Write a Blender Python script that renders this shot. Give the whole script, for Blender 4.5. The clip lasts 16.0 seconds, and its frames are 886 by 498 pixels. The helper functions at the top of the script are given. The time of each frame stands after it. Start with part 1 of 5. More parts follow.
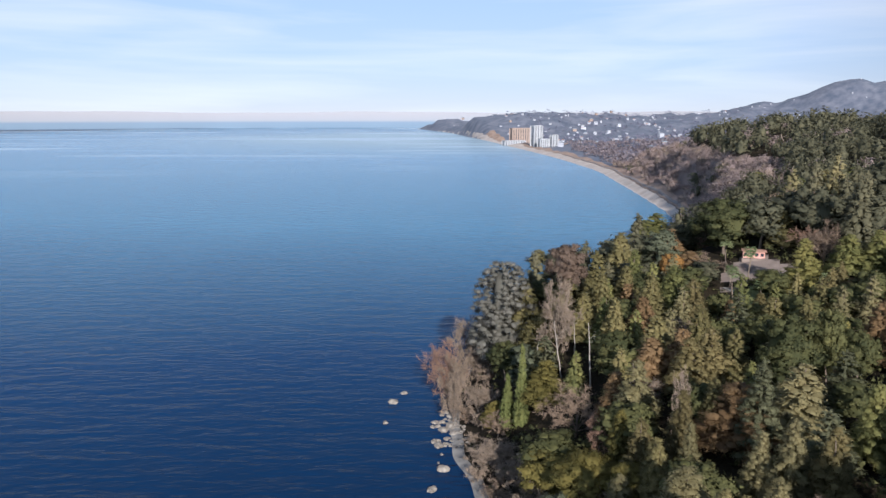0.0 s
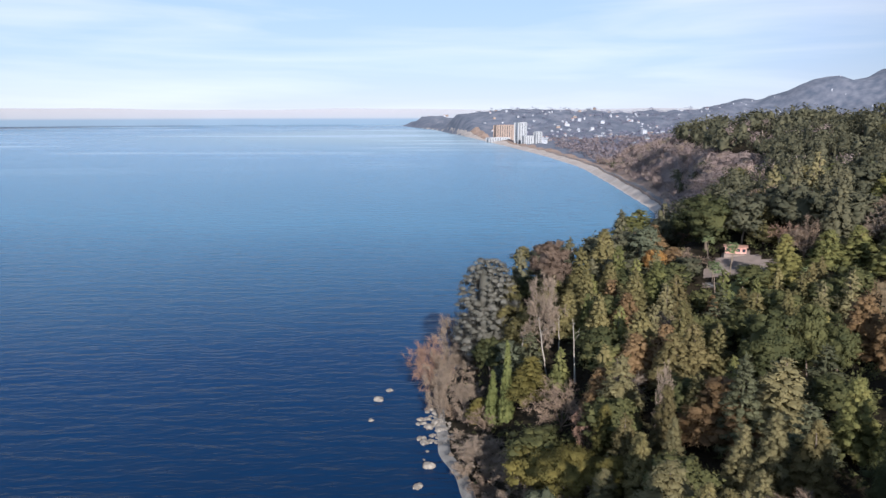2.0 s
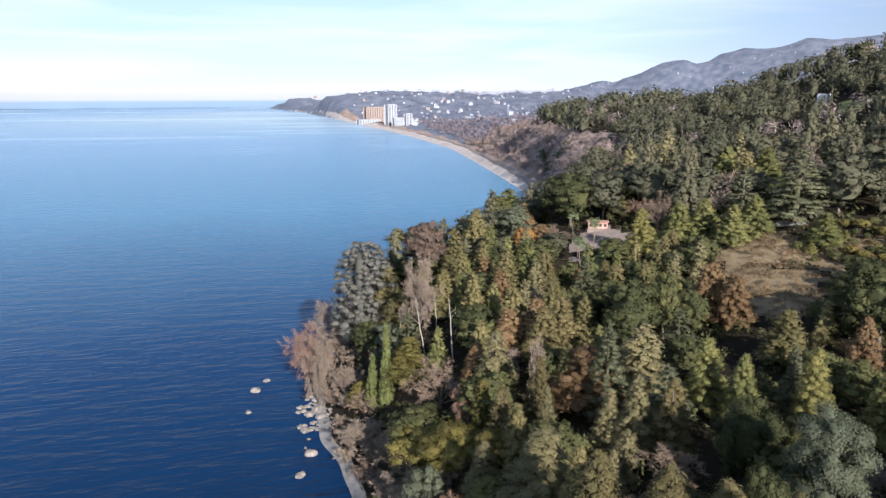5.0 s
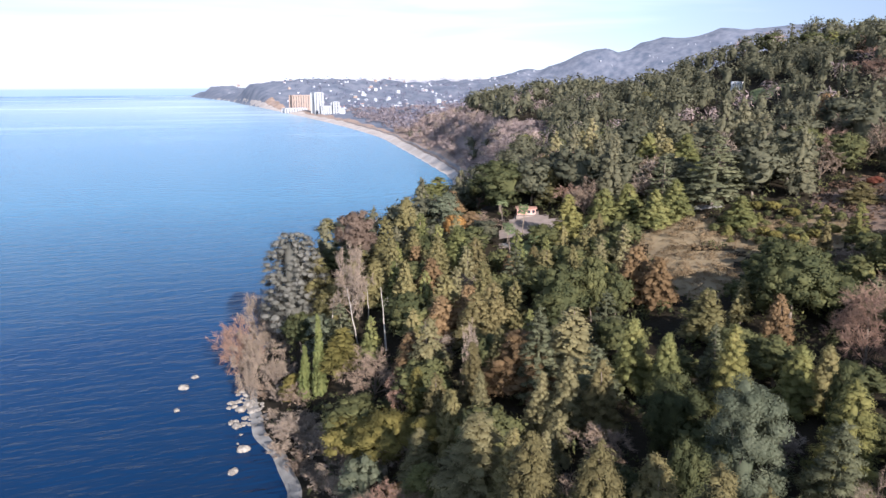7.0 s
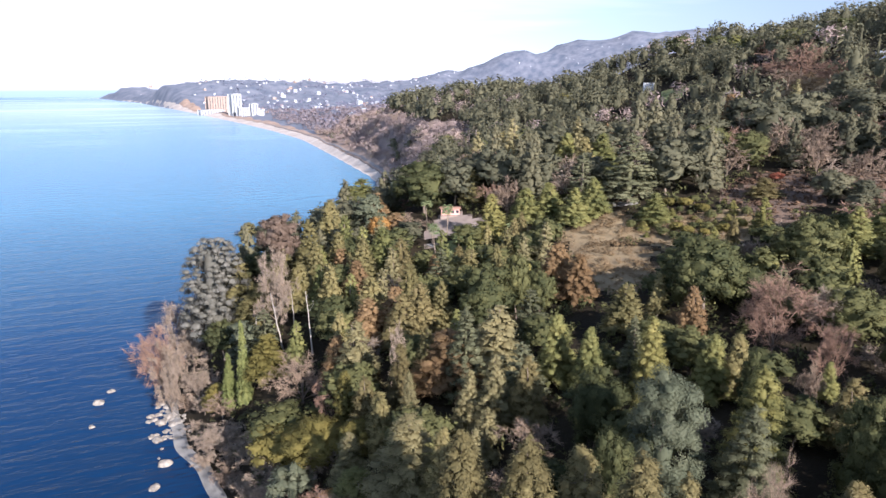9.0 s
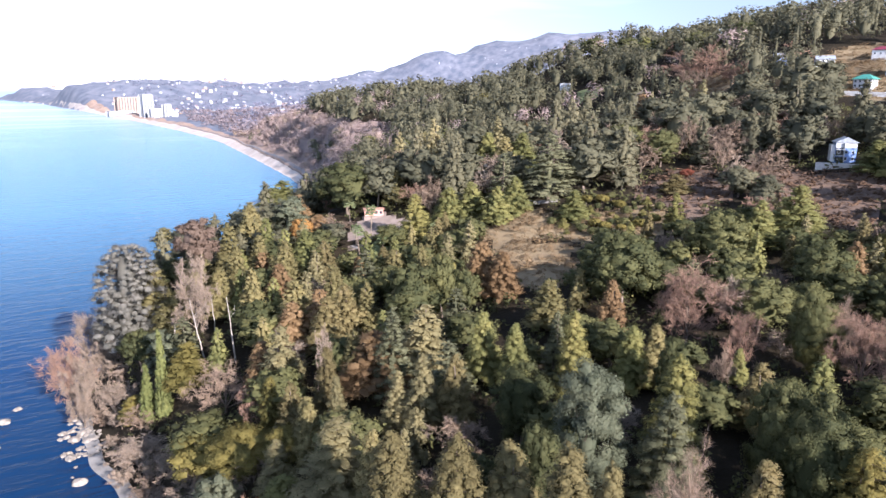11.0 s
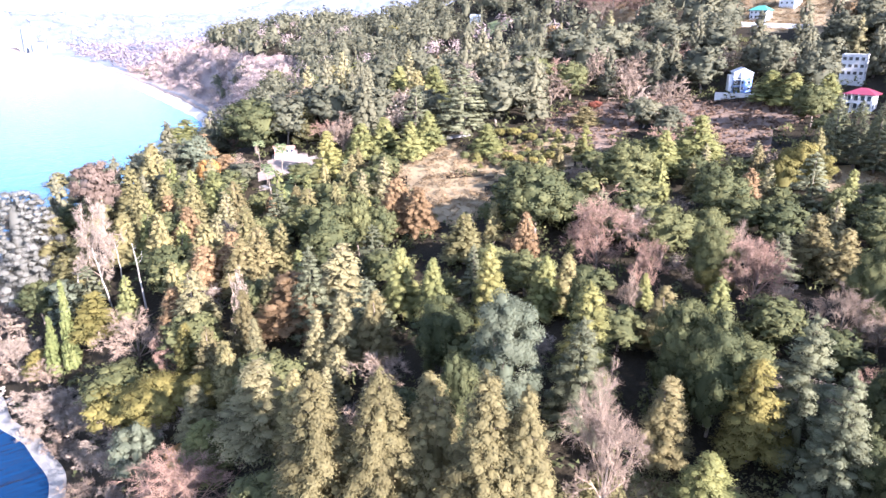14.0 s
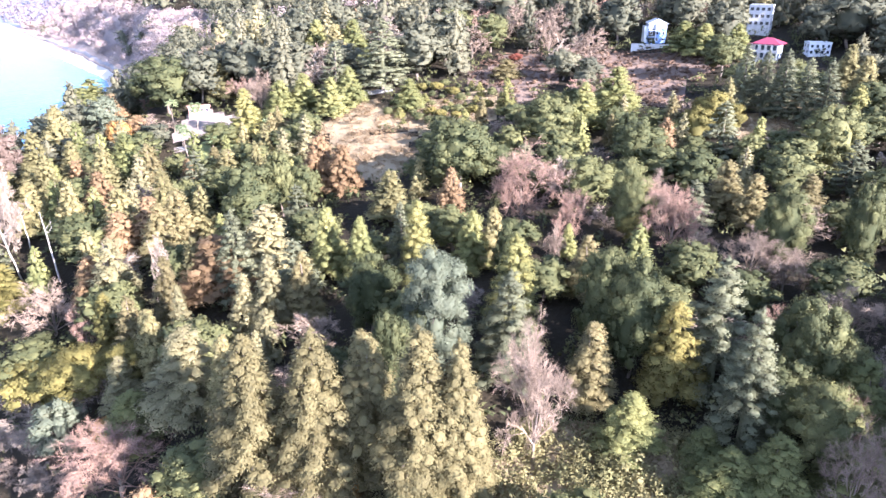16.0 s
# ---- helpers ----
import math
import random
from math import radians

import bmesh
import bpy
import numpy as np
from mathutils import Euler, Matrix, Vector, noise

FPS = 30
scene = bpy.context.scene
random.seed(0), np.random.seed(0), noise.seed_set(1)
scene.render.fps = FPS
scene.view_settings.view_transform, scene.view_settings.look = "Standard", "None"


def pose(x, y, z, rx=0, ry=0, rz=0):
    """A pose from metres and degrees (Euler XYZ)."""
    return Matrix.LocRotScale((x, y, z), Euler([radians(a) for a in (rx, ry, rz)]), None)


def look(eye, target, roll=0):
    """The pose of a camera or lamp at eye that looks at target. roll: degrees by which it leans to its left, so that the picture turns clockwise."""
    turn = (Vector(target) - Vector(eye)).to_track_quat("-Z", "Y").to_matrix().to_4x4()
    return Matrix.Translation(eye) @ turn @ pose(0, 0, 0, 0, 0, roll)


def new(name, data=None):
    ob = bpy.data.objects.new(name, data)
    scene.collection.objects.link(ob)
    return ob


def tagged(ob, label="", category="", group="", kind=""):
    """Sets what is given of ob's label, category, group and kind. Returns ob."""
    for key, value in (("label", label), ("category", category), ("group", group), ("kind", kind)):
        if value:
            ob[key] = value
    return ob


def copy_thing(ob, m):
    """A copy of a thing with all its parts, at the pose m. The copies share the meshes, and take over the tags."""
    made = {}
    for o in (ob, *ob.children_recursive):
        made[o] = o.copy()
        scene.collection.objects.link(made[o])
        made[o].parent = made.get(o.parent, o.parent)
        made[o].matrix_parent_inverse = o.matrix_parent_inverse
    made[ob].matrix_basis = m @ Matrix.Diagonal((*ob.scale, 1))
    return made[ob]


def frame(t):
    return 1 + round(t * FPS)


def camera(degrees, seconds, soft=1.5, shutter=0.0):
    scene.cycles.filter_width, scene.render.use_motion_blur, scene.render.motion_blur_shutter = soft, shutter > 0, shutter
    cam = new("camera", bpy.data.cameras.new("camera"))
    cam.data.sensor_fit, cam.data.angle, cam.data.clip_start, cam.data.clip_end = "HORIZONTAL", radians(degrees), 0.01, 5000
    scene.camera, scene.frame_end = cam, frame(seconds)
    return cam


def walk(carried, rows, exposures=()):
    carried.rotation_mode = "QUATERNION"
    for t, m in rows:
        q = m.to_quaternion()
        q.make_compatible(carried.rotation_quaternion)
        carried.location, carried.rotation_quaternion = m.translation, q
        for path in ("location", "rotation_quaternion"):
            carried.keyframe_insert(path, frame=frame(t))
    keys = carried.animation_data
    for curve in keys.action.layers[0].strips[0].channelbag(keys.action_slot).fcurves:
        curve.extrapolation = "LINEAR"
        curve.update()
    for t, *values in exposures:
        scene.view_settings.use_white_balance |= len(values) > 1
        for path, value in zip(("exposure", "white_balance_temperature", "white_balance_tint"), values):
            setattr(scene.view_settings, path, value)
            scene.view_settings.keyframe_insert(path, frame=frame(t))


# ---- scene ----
# ---------------------------------------------------------------- camera
cam = camera(64.25, 16.0)
EYE = Vector((0.0, 0.0, 88.0))
# seconds, yaw, pitch, roll
TURNS = [
    (0.0, 0.00, -10.78, -0.01),
    (0.5, -0.25, -10.83, -0.03),
    (1.0, -0.52, -10.90, -0.01),
    (1.5, -0.79, -10.97, -0.00),
    (2.0, -1.27, -11.02, 0.02),
    (2.5, -4.96, -11.03, 0.03),
    (3.0, -7.82, -11.00, 0.01),
    (3.5, -8.85, -11.01, 0.03),
    (4.0, -9.80, -11.43, 0.04),
    (6.5, -15.45, -13.38, 0.04),
    (7.0, -17.35, -13.38, 0.03),
    (7.5, -18.94, -13.34, 0.04),
    (8.0, -20.49, -13.32, 0.05),
    (8.5, -22.04, -13.30, 0.03),
    (9.0, -23.58, -13.29, 0.01),
    (11.5, -31.42, -13.22, -0.04),
    (12.0, -32.86, -13.20, -0.05),
    (12.5, -33.99, -13.56, -0.05),
    (13.0, -34.97, -15.24, -0.04),
    (13.5, -35.94, -16.92, -0.02),
    (14.0, -36.96, -18.43, -0.03),
    (14.5, -37.98, -19.93, -0.00),
    (15.0, -39.06, -21.38, -0.01),
    (15.5, -41.04, -21.92, -0.03),
    (16.0, -43.25, -21.95, -0.05),
]


def aim(yaw, pitch, roll):
    a, b = radians(yaw), radians(pitch)
    ahead = Vector((-math.sin(a) * math.cos(b), math.cos(a) * math.cos(b), math.sin(b)))
    return look(EYE, EYE + ahead, -roll)


EXPOSURES = [(0.0, 1.38, 5850, 13), (4.0, 1.62, 5850, 13), (7.0, 2.02, 5850, 16), (9.0, 2.2, 5850, 18), (12.0, 2.7, 5800, 22), (13.0, 3.08, 5700, 23), (14.5, 3.74, 5500, 25), (16.0, 3.82, 5450, 25)]
walk(cam, [(t, aim(y, p, r)) for t, y, p, r in TURNS], EXPOSURES)


# ---------------------------------------------------------------- lie of the land
SHORE = [(-900, 60), (-300, 20), (0, -4), (60, 6), (100, 9), (150, 9), (175, 4), (197, 2), (225, 4), (250, 20), (266, 48),
         (285, 80), (330, 100), (400, 132), (500, 172), (627, 206), (834, 225), (1125, 248), (1393, 240), (1742, 216),
         (2473, 149), (3464, 44), (4300, -110), (4600, -185), (4640, 200), (4700, 3000), (6000, 6000)]
# x, y, height, reach across, reach along, turn of the long axis
HILLS = [(453, 328, 43.1, 166, 176, -35), (320, 701, 34, 129, 269, -10), (681, 739, -11.8, 237, 466, -30), (250, 300, -18, 42, 90, -38), (581, 118, 45.9, 165, 139, 0),
         (190, 215, 4, 40, 60, -30), (140, 262, 8, 60, 48, -20), (22, 207, 7, 16, 22, 0), (700, 1500, 18, 300, 500, 0), (358, 2940, 81.4, 439, 323, 0),
         (1199, 3223, 68.3, 579, 353, 0), (52, 4137, 60, 178, 396, 10), (2063, 3713, 179.2, 178, 251, 20), (1730, 3952, 108.1, 297, 286, 0),
         (2390, 3621, 194.3, 221, 266, 10), (2698, 3300, 233.5, 469, 324, 10), (3150, 2950, 270, 420, 480, 0), (925, 4185, -12.2, 1136, 579, 0),
         (215, 3350, 30, 200, 260, 0), (410, 469, 25.2, 66, 43, -40), (707, 773, 27.2, 41, 159, -36), (2341, 3706, 13.8, 50, 145, 0), (2602, 3390, 38.4, 82, 164, 0)]


def shore(y):
    """x of the waterline at y."""
    y = np.asarray(y, float)
    ys, xs = [p[0] for p in SHORE], [p[1] for p in SHORE]
    k = np.clip(np.abs(y - 150) * 0.06, 7, 90)
    return sum(np.interp(y + s * k, ys, xs) for s in (-1, -0.5, 0, 0.5, 1)) / 5 + 0.6 * np.sin(y / 7.3) + 0.4 * np.sin(y / 3.1)


def land(x, y):
    """Height of the ground; below 0 out at sea."""
    x, y = np.asarray(x, float), np.asarray(y, float)
    u = x - shore(y)
    flat = np.interp(y, [480, 620, 1100, 1700, 4600], [4, 24, 46, 240, 120])
    bluff = np.interp(y, [-400, 300, 620, 1100, 1700], [21, 21, 20, 14, 0])
    steep = np.interp(y, [-400, 300, 700, 1500, 2500], [0.165, 0.165, 0.16, 0.07, 0.03])
    v = np.clip(u - flat, 0, None)
    z = np.clip(u, -400, None) * np.where(u < 0, 0.12, 0) + np.clip(u, 0, 12) * 0.22 + np.clip(u, 0, 400) * 0.004
    z = z + bluff * (1 - np.exp(-(v / 15) ** 1.4)) + steep * np.minimum(v, 336) + 0.02 * np.clip(v - 336, 0, None)
    inside = np.clip(u / 40, 0, 1)
    for hx, hy, h, a, b, turn in HILLS:
        c, s = math.cos(radians(turn)), math.sin(radians(turn))
        p, q = (x - hx) * c + (y - hy) * s, -(x - hx) * s + (y - hy) * c
        z = z + inside * h * np.exp(-(p / a) ** 2 - (q / b) ** 2)
    # spurs and gullies that run down to the bay
    spur = np.exp(-((u - 90) / 85) ** 2) * np.clip((y - 430) / 90, 0, 1) * np.clip((1250 - y) / 200, 0, 1)
    z = z + inside * spur * 7 * np.sin((y - 0.45 * x) / 24 + 0.8 * np.sin(x / 60))
    wob = np.sin(x / 23 + 1.3) * np.cos(y / 31) + 0.6 * np.sin(x / 11 - y / 17)
    far = np.clip((np.hypot(x, y) - 900) / 2500, 0, 1)
    wob = wob * (1 + 2 * far) + far * 9 * (np.sin(x / 97 + 0.7) * np.cos(y / 83) + 0.7 * np.sin(x / 53 + y / 71) + 0.5 * np.sin(x / 31 - y / 40) + 0.45 * np.sin(x / 17 + 1.0) * np.cos(y / 21) + 0.3 * np.sin(x / 9 + y / 13))
    return z + inside * 0.9 * wob


# ---------------------------------------------------------------- light
SUN_AZ, SUN_EL = 172.0, 24.5
world = bpy.data.worlds.new("sky")
scene.world = world
world.use_nodes = True
wn, wl = world.node_tree.nodes, world.node_tree.links
sky = wn.new("ShaderNodeTexSky")
sky.sky_type, sky.sun_disc = "NISHITA", False
sky.sun_elevation, sky.sun_rotation = radians(SUN_EL), radians(SUN_AZ)
sky.air_density, sky.dust_density, sky.ozone_density, sky.altitude = 0.8, 0.0, 2.5, 90
# thin cirrus over the whole sky
wco, wmap, wno = wn.new("ShaderNodeTexCoord"), wn.new("ShaderNodeMapping"), wn.new("ShaderNodeTexNoise")
wmap.inputs["Scale"].default_value = (1.3, 1.6, 14.0)
wno.inputs["Scale"].default_value, wno.inputs["Detail"].default_value, wno.inputs["Distortion"].default_value = 1.6, 6.0, 0.4
wramp, wmix, wveil, wcirrus = wn.new("ShaderNodeValToRGB"), wn.new("ShaderNodeMix"), wn.new("ShaderNodeValToRGB"), wn.new("ShaderNodeMix")
wl.new(wco.outputs["Generated"], wmap.inputs["Vector"])
wl.new(wmap.outputs["Vector"], wno.inputs["Vector"])
wl.new(wno.outputs["Fac"], wramp.inputs["Fac"])
wramp.color_ramp.elements[0].position, wramp.color_ramp.elements[1].position = 0.43, 0.72
wramp.color_ramp.elements[0].color, wramp.color_ramp.elements[1].color = (0, 0, 0, 1), (0.9, 0.9, 0.9, 1)
# the veil is thick and pale near the horizon, thin and blue overhead
wsep, wmr = wn.new("ShaderNodeSeparateXYZ"), wn.new("ShaderNodeMapRange")
wl.new(wco.outputs["Generated"], wsep.inputs[0])
wl.new(wsep.outputs["Z"], wmr.inputs["Value"])
wmr.inputs["From Min"].default_value, wmr.inputs["From Max"].default_value = 0.18, 0.6
wmr.inputs["To Min"].default_value, wmr.inputs["To Max"].default_value = 0.85, 0.22
we = wveil.color_ramp.elements
we[0].position, we[0].color, we[1].position, we[1].color = 0.0, (0.72, 0.755, 0.83, 1), 0.2, (0.47, 0.66, 0.92, 1)
we.new(0.07).color = (0.6, 0.725, 0.885, 1)
wl.new(wsep.outputs["Z"], wveil.inputs["Fac"])
wgain = wn.new("ShaderNodeVectorMath")
wgain.operation = "SCALE"
wcirrus.data_type = wmix.data_type = "RGBA"
wcirrus.inputs[7].default_value = (0.88, 0.91, 0.95, 1)
wl.new(wramp.outputs["Color"], wcirrus.inputs[0])
wl.new(wveil.outputs["Color"], wcirrus.inputs[6])
wl.new(wcirrus.outputs[2], wgain.inputs[0])
# sky brightness is turned down inland, to hold its tone as exposure rises
wdim = wn.new("ShaderNodeMapRange")
wdim.interpolation_type = "SMOOTHSTEP"
wl.new(wsep.outputs["X"], wdim.inputs["Value"])
wdim.inputs["From Min"].default_value, wdim.inputs["From Max"].default_value = 0.3, 0.85
wdim.inputs["To Min"].default_value, wdim.inputs["To Max"].default_value = 10.0, 5.2
# and turned up on the sun's side, as added fill for shaded foliage
wfill, wgm = wn.new("ShaderNodeMapRange"), wn.new("ShaderNodeMath")
wfill.interpolation_type = "SMOOTHSTEP"
wl.new(wsep.outputs["Y"], wfill.inputs["Value"])
wfill.inputs["From Min"].default_value, wfill.inputs["From Max"].default_value = 0.35, -1.0
wfill.inputs["To Min"].default_value, wfill.inputs["To Max"].default_value = 1.0, 2.6
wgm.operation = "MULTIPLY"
wl.new(wdim.outputs[0], wgm.inputs[0])
wl.new(wfill.outputs[0], wgm.inputs[1])
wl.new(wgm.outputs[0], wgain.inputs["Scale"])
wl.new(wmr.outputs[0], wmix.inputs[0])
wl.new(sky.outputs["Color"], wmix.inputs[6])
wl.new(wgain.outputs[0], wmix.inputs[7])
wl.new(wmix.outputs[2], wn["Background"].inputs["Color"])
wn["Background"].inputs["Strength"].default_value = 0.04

sun = new("sun", bpy.data.lights.new("sun", "SUN"))
sun.data.energy, sun.data.angle, sun.data.color = 3.7, radians(0.53), (1.0, 0.93, 0.82)
_a, _e = radians(SUN_AZ), radians(SUN_EL)
sun.matrix_world = look((0, 0, 300), Vector((0, 0, 300)) - Vector((math.sin(_a) * math.cos(_e), math.cos(_a) * math.cos(_e), math.sin(_e))))


# ---------------------------------------------------------------- materials
def rgb(c):
    return (*c, 1.0)


def material(name, low, high, scale=1.0, rough=0.85, detail=5.0, bump=0.0, bump_scale=8.0, third=None, metal=0.0, island=0.0, thing=0.0, leaf=0.0):
    """A noisy two or three tone surface. island and thing: how far single pieces and whole things differ; leaf: light that passes through."""
    m = bpy.data.materials.new(name)
    m.use_nodes = True
    n, l = m.node_tree.nodes, m.node_tree.links
    b = n["Principled BSDF"]
    b.inputs["Roughness"].default_value, b.inputs["Metallic"].default_value = rough, metal
    co, no, ramp = n.new("ShaderNodeTexCoord"), n.new("ShaderNodeTexNoise"), n.new("ShaderNodeValToRGB")
    no.inputs["Scale"].default_value, no.inputs["Detail"].default_value = scale, detail
    l.new(co.outputs["Object"], no.inputs["Vector"])
    fac = no.outputs["Fac"]
    geo = n.new("ShaderNodeNewGeometry")
    obi = n.new("ShaderNodeObjectInfo")
    for amount, source in ((island, geo.outputs["Random Per Island"]), (thing, obi.outputs["Random"])):
        if amount:
            a = n.new("ShaderNodeMath")
            a.operation = "MULTIPLY_ADD"
            l.new(source, a.inputs[0])
            a.inputs[1].default_value = amount
            s = n.new("ShaderNodeMath")
            s.operation = "SUBTRACT"
            l.new(fac, s.inputs[0])
            s.inputs[1].default_value = amount / 2
            l.new(s.outputs[0], a.inputs[2])
            fac = a.outputs[0]
    l.new(fac, ramp.inputs["Fac"])
    e = ramp.color_ramp.elements
    e[0].position, e[1].position, e[0].color, e[1].color = 0.3, 0.7, rgb(low), rgb(high)
    if third:
        e.new(0.9).color = rgb(third)
    l.new(ramp.outputs["Color"], b.inputs["Base Color"])
    if bump:
        bn, bu = n.new("ShaderNodeTexNoise"), n.new("ShaderNodeBump")
        bn.inputs["Scale"].default_value, bn.inputs["Detail"].default_value = bump_scale, 6.0
        l.new(co.outputs["Object"], bn.inputs["Vector"])
        bu.inputs["Strength"].default_value, bu.inputs["Distance"].default_value = bump, 1.0 / bump_scale
        l.new(bn.outputs["Fac"], bu.inputs["Height"])
        l.new(bu.outputs["Normal"], b.inputs["Normal"])
    if leaf:
        b.inputs["Specular IOR Level"].default_value = 0.12
        tr, mx = n.new("ShaderNodeBsdfTranslucent"), n.new("ShaderNodeMixShader")
        l.new(ramp.outputs["Color"], tr.inputs["Color"])
        mx.inputs[0].default_value = leaf
        l.new(b.outputs[0], mx.inputs[1])
        l.new(tr.outputs[0], mx.inputs[2])
        l.new(mx.outputs[0], n["Material Output"].inputs["Surface"])
    return m


def warm(c):
    """Winter foliage leans to brown."""
    return (c[0] * 1.38, c[1] * 1.24, c[2] * 1.3)


def leafy(name, low, high, third=None):
    return material(name, warm(low), warm(high), 0.22, 0.75, 3.0, bump=0.35, bump_scale=5.0, third=third and warm(third), island=0.22, thing=0.32, leaf=0.38)


TAN = leafy("tan_olive_needles", (0.0616, 0.0565, 0.0231), (0.1188, 0.1083, 0.0444), (0.1328, 0.1157, 0.0503))
OLIVE = leafy("olive_needles", (0.0726, 0.0705, 0.0282), (0.1502, 0.1394, 0.0563), (0.1853, 0.1617, 0.0694))
GREEN = leafy("green_needles", (0.0599, 0.0704, 0.0245), (0.1370, 0.1436, 0.0482), (0.1724, 0.1687, 0.0572))
GOLD = leafy("golden_needles", (0.0704, 0.0627, 0.0267), (0.1259, 0.1134, 0.0471), (0.1673, 0.1421, 0.0656))
RUST = leafy("rusty_needles", (0.0832, 0.0575, 0.0268), (0.1473, 0.1047, 0.0493), (0.1952, 0.1403, 0.0695))
GREYGREEN = leafy("grey_green_needles", (0.0884, 0.0862, 0.0406), (0.1723, 0.1620, 0.0749), (0.2010, 0.1814, 0.0866))
CEDAR = leafy("dark_grey_green_needles", (0.0508, 0.0577, 0.0306), (0.1104, 0.1200, 0.0628), (0.1367, 0.1427, 0.0767))
SILVER = leafy("silvery_grey_needles", (0.0842, 0.0885, 0.069), (0.158, 0.163, 0.132), (0.248, 0.252, 0.215))
DARK = leafy("dark_evergreen_leaves", (0.0327, 0.0400, 0.0160), (0.0808, 0.0866, 0.0321), (0.1198, 0.1191, 0.0409))
LIME = leafy("yellow_green_leaves", (0.0652, 0.0631, 0.0182), (0.1302, 0.1177, 0.0332), (0.1533, 0.1296, 0.0360))
FRESH = leafy("fresh_green_needles", (0.0741, 0.0783, 0.0245), (0.148, 0.145, 0.0461), (0.17, 0.157, 0.0534))
PALE = leafy("pale_blue_green_needles", (0.055, 0.068, 0.04), (0.098, 0.112, 0.066), (0.118, 0.127, 0.074))
CYPRESS = leafy("bright_cypress_needles", (0.0783, 0.0961, 0.0309), (0.1342, 0.1507, 0.0486), (0.1562, 0.1716, 0.0608))
ORANGE = leafy("orange_autumn_leaves", (0.16, 0.095, 0.03), (0.27, 0.165, 0.05), (0.3132, 0.2001, 0.0696))
RED = leafy("red_autumn_leaves", (0.12, 0.045, 0.026), (0.2, 0.075, 0.04), (0.2958, 0.1218, 0.0609))
ROSY = leafy("rosy_brown_needles", (0.0857, 0.0663, 0.0462), (0.1462, 0.1165, 0.0824), (0.2020, 0.1712, 0.1204))
PALM = leafy("palm_fronds", (0.1, 0.14, 0.06), (0.22, 0.26, 0.12))
SCRUB = material("dry_scrub", (0.1242, 0.0830, 0.0442), (0.2106, 0.1450, 0.0799), 0.045, 0.9, 6.0, 0.4, 5.0, third=(0.08, 0.09, 0.037), island=0.12, leaf=0.2)
BRACKEN = material("reddish_bracken", (0.0690, 0.0429, 0.0285), (0.1323, 0.0814, 0.0503), 0.05, 0.9, 6.0, 0.4, 5.0, third=(0.065, 0.07, 0.03), island=0.14, leaf=0.2)
BRUSH = material("sunny_brush", (0.09, 0.085, 0.034), (0.17, 0.14, 0.06), 0.15, 0.9, 6.0, 0.4, 5.0, third=(0.075, 0.1, 0.03), island=0.16, leaf=0.25)
GRASS = material("dry_winter_grass", (0.1120, 0.0775, 0.0374), (0.2072, 0.1479, 0.0748), 0.07, 0.95, 9.0, 0.5, 2.0, third=(0.11, 0.112, 0.045))
LAWN = material("green_lawn", (0.085, 0.1, 0.03), (0.15, 0.16, 0.05), 0.2, 0.95, 8.0, 0.5, 3.0)
TWIG = material("bare_twigs", (0.102, 0.069, 0.045), (0.198, 0.136, 0.09), 0.6, 0.85, island=0.5, thing=0.2)
PINKTWIG = material("reddish_bare_twigs", (0.118, 0.067, 0.043), (0.212, 0.123, 0.08), 0.6, 0.85, island=0.5, thing=0.2)
BROWNTWIG = material("brown_bare_twigs", (0.1265, 0.0935, 0.0660), (0.2420, 0.1782, 0.1265), 0.6, 0.85, island=0.5, thing=0.2)
# hillside foliage, greyed because aerial haze is mixed into the colour
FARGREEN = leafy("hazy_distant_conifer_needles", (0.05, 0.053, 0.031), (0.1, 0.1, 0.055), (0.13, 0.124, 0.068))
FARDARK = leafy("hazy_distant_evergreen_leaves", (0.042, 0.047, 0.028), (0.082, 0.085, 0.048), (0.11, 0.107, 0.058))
BARK = material("brown_bark", (0.07, 0.05, 0.035), (0.17, 0.13, 0.095), 1.5, 0.9, bump=0.5, bump_scale=5.0)
PALEBARK = material("bleached_dead_wood", (0.18, 0.152, 0.125), (0.31, 0.27, 0.225), 1.2, 0.85, bump=0.4, bump_scale=5.0)


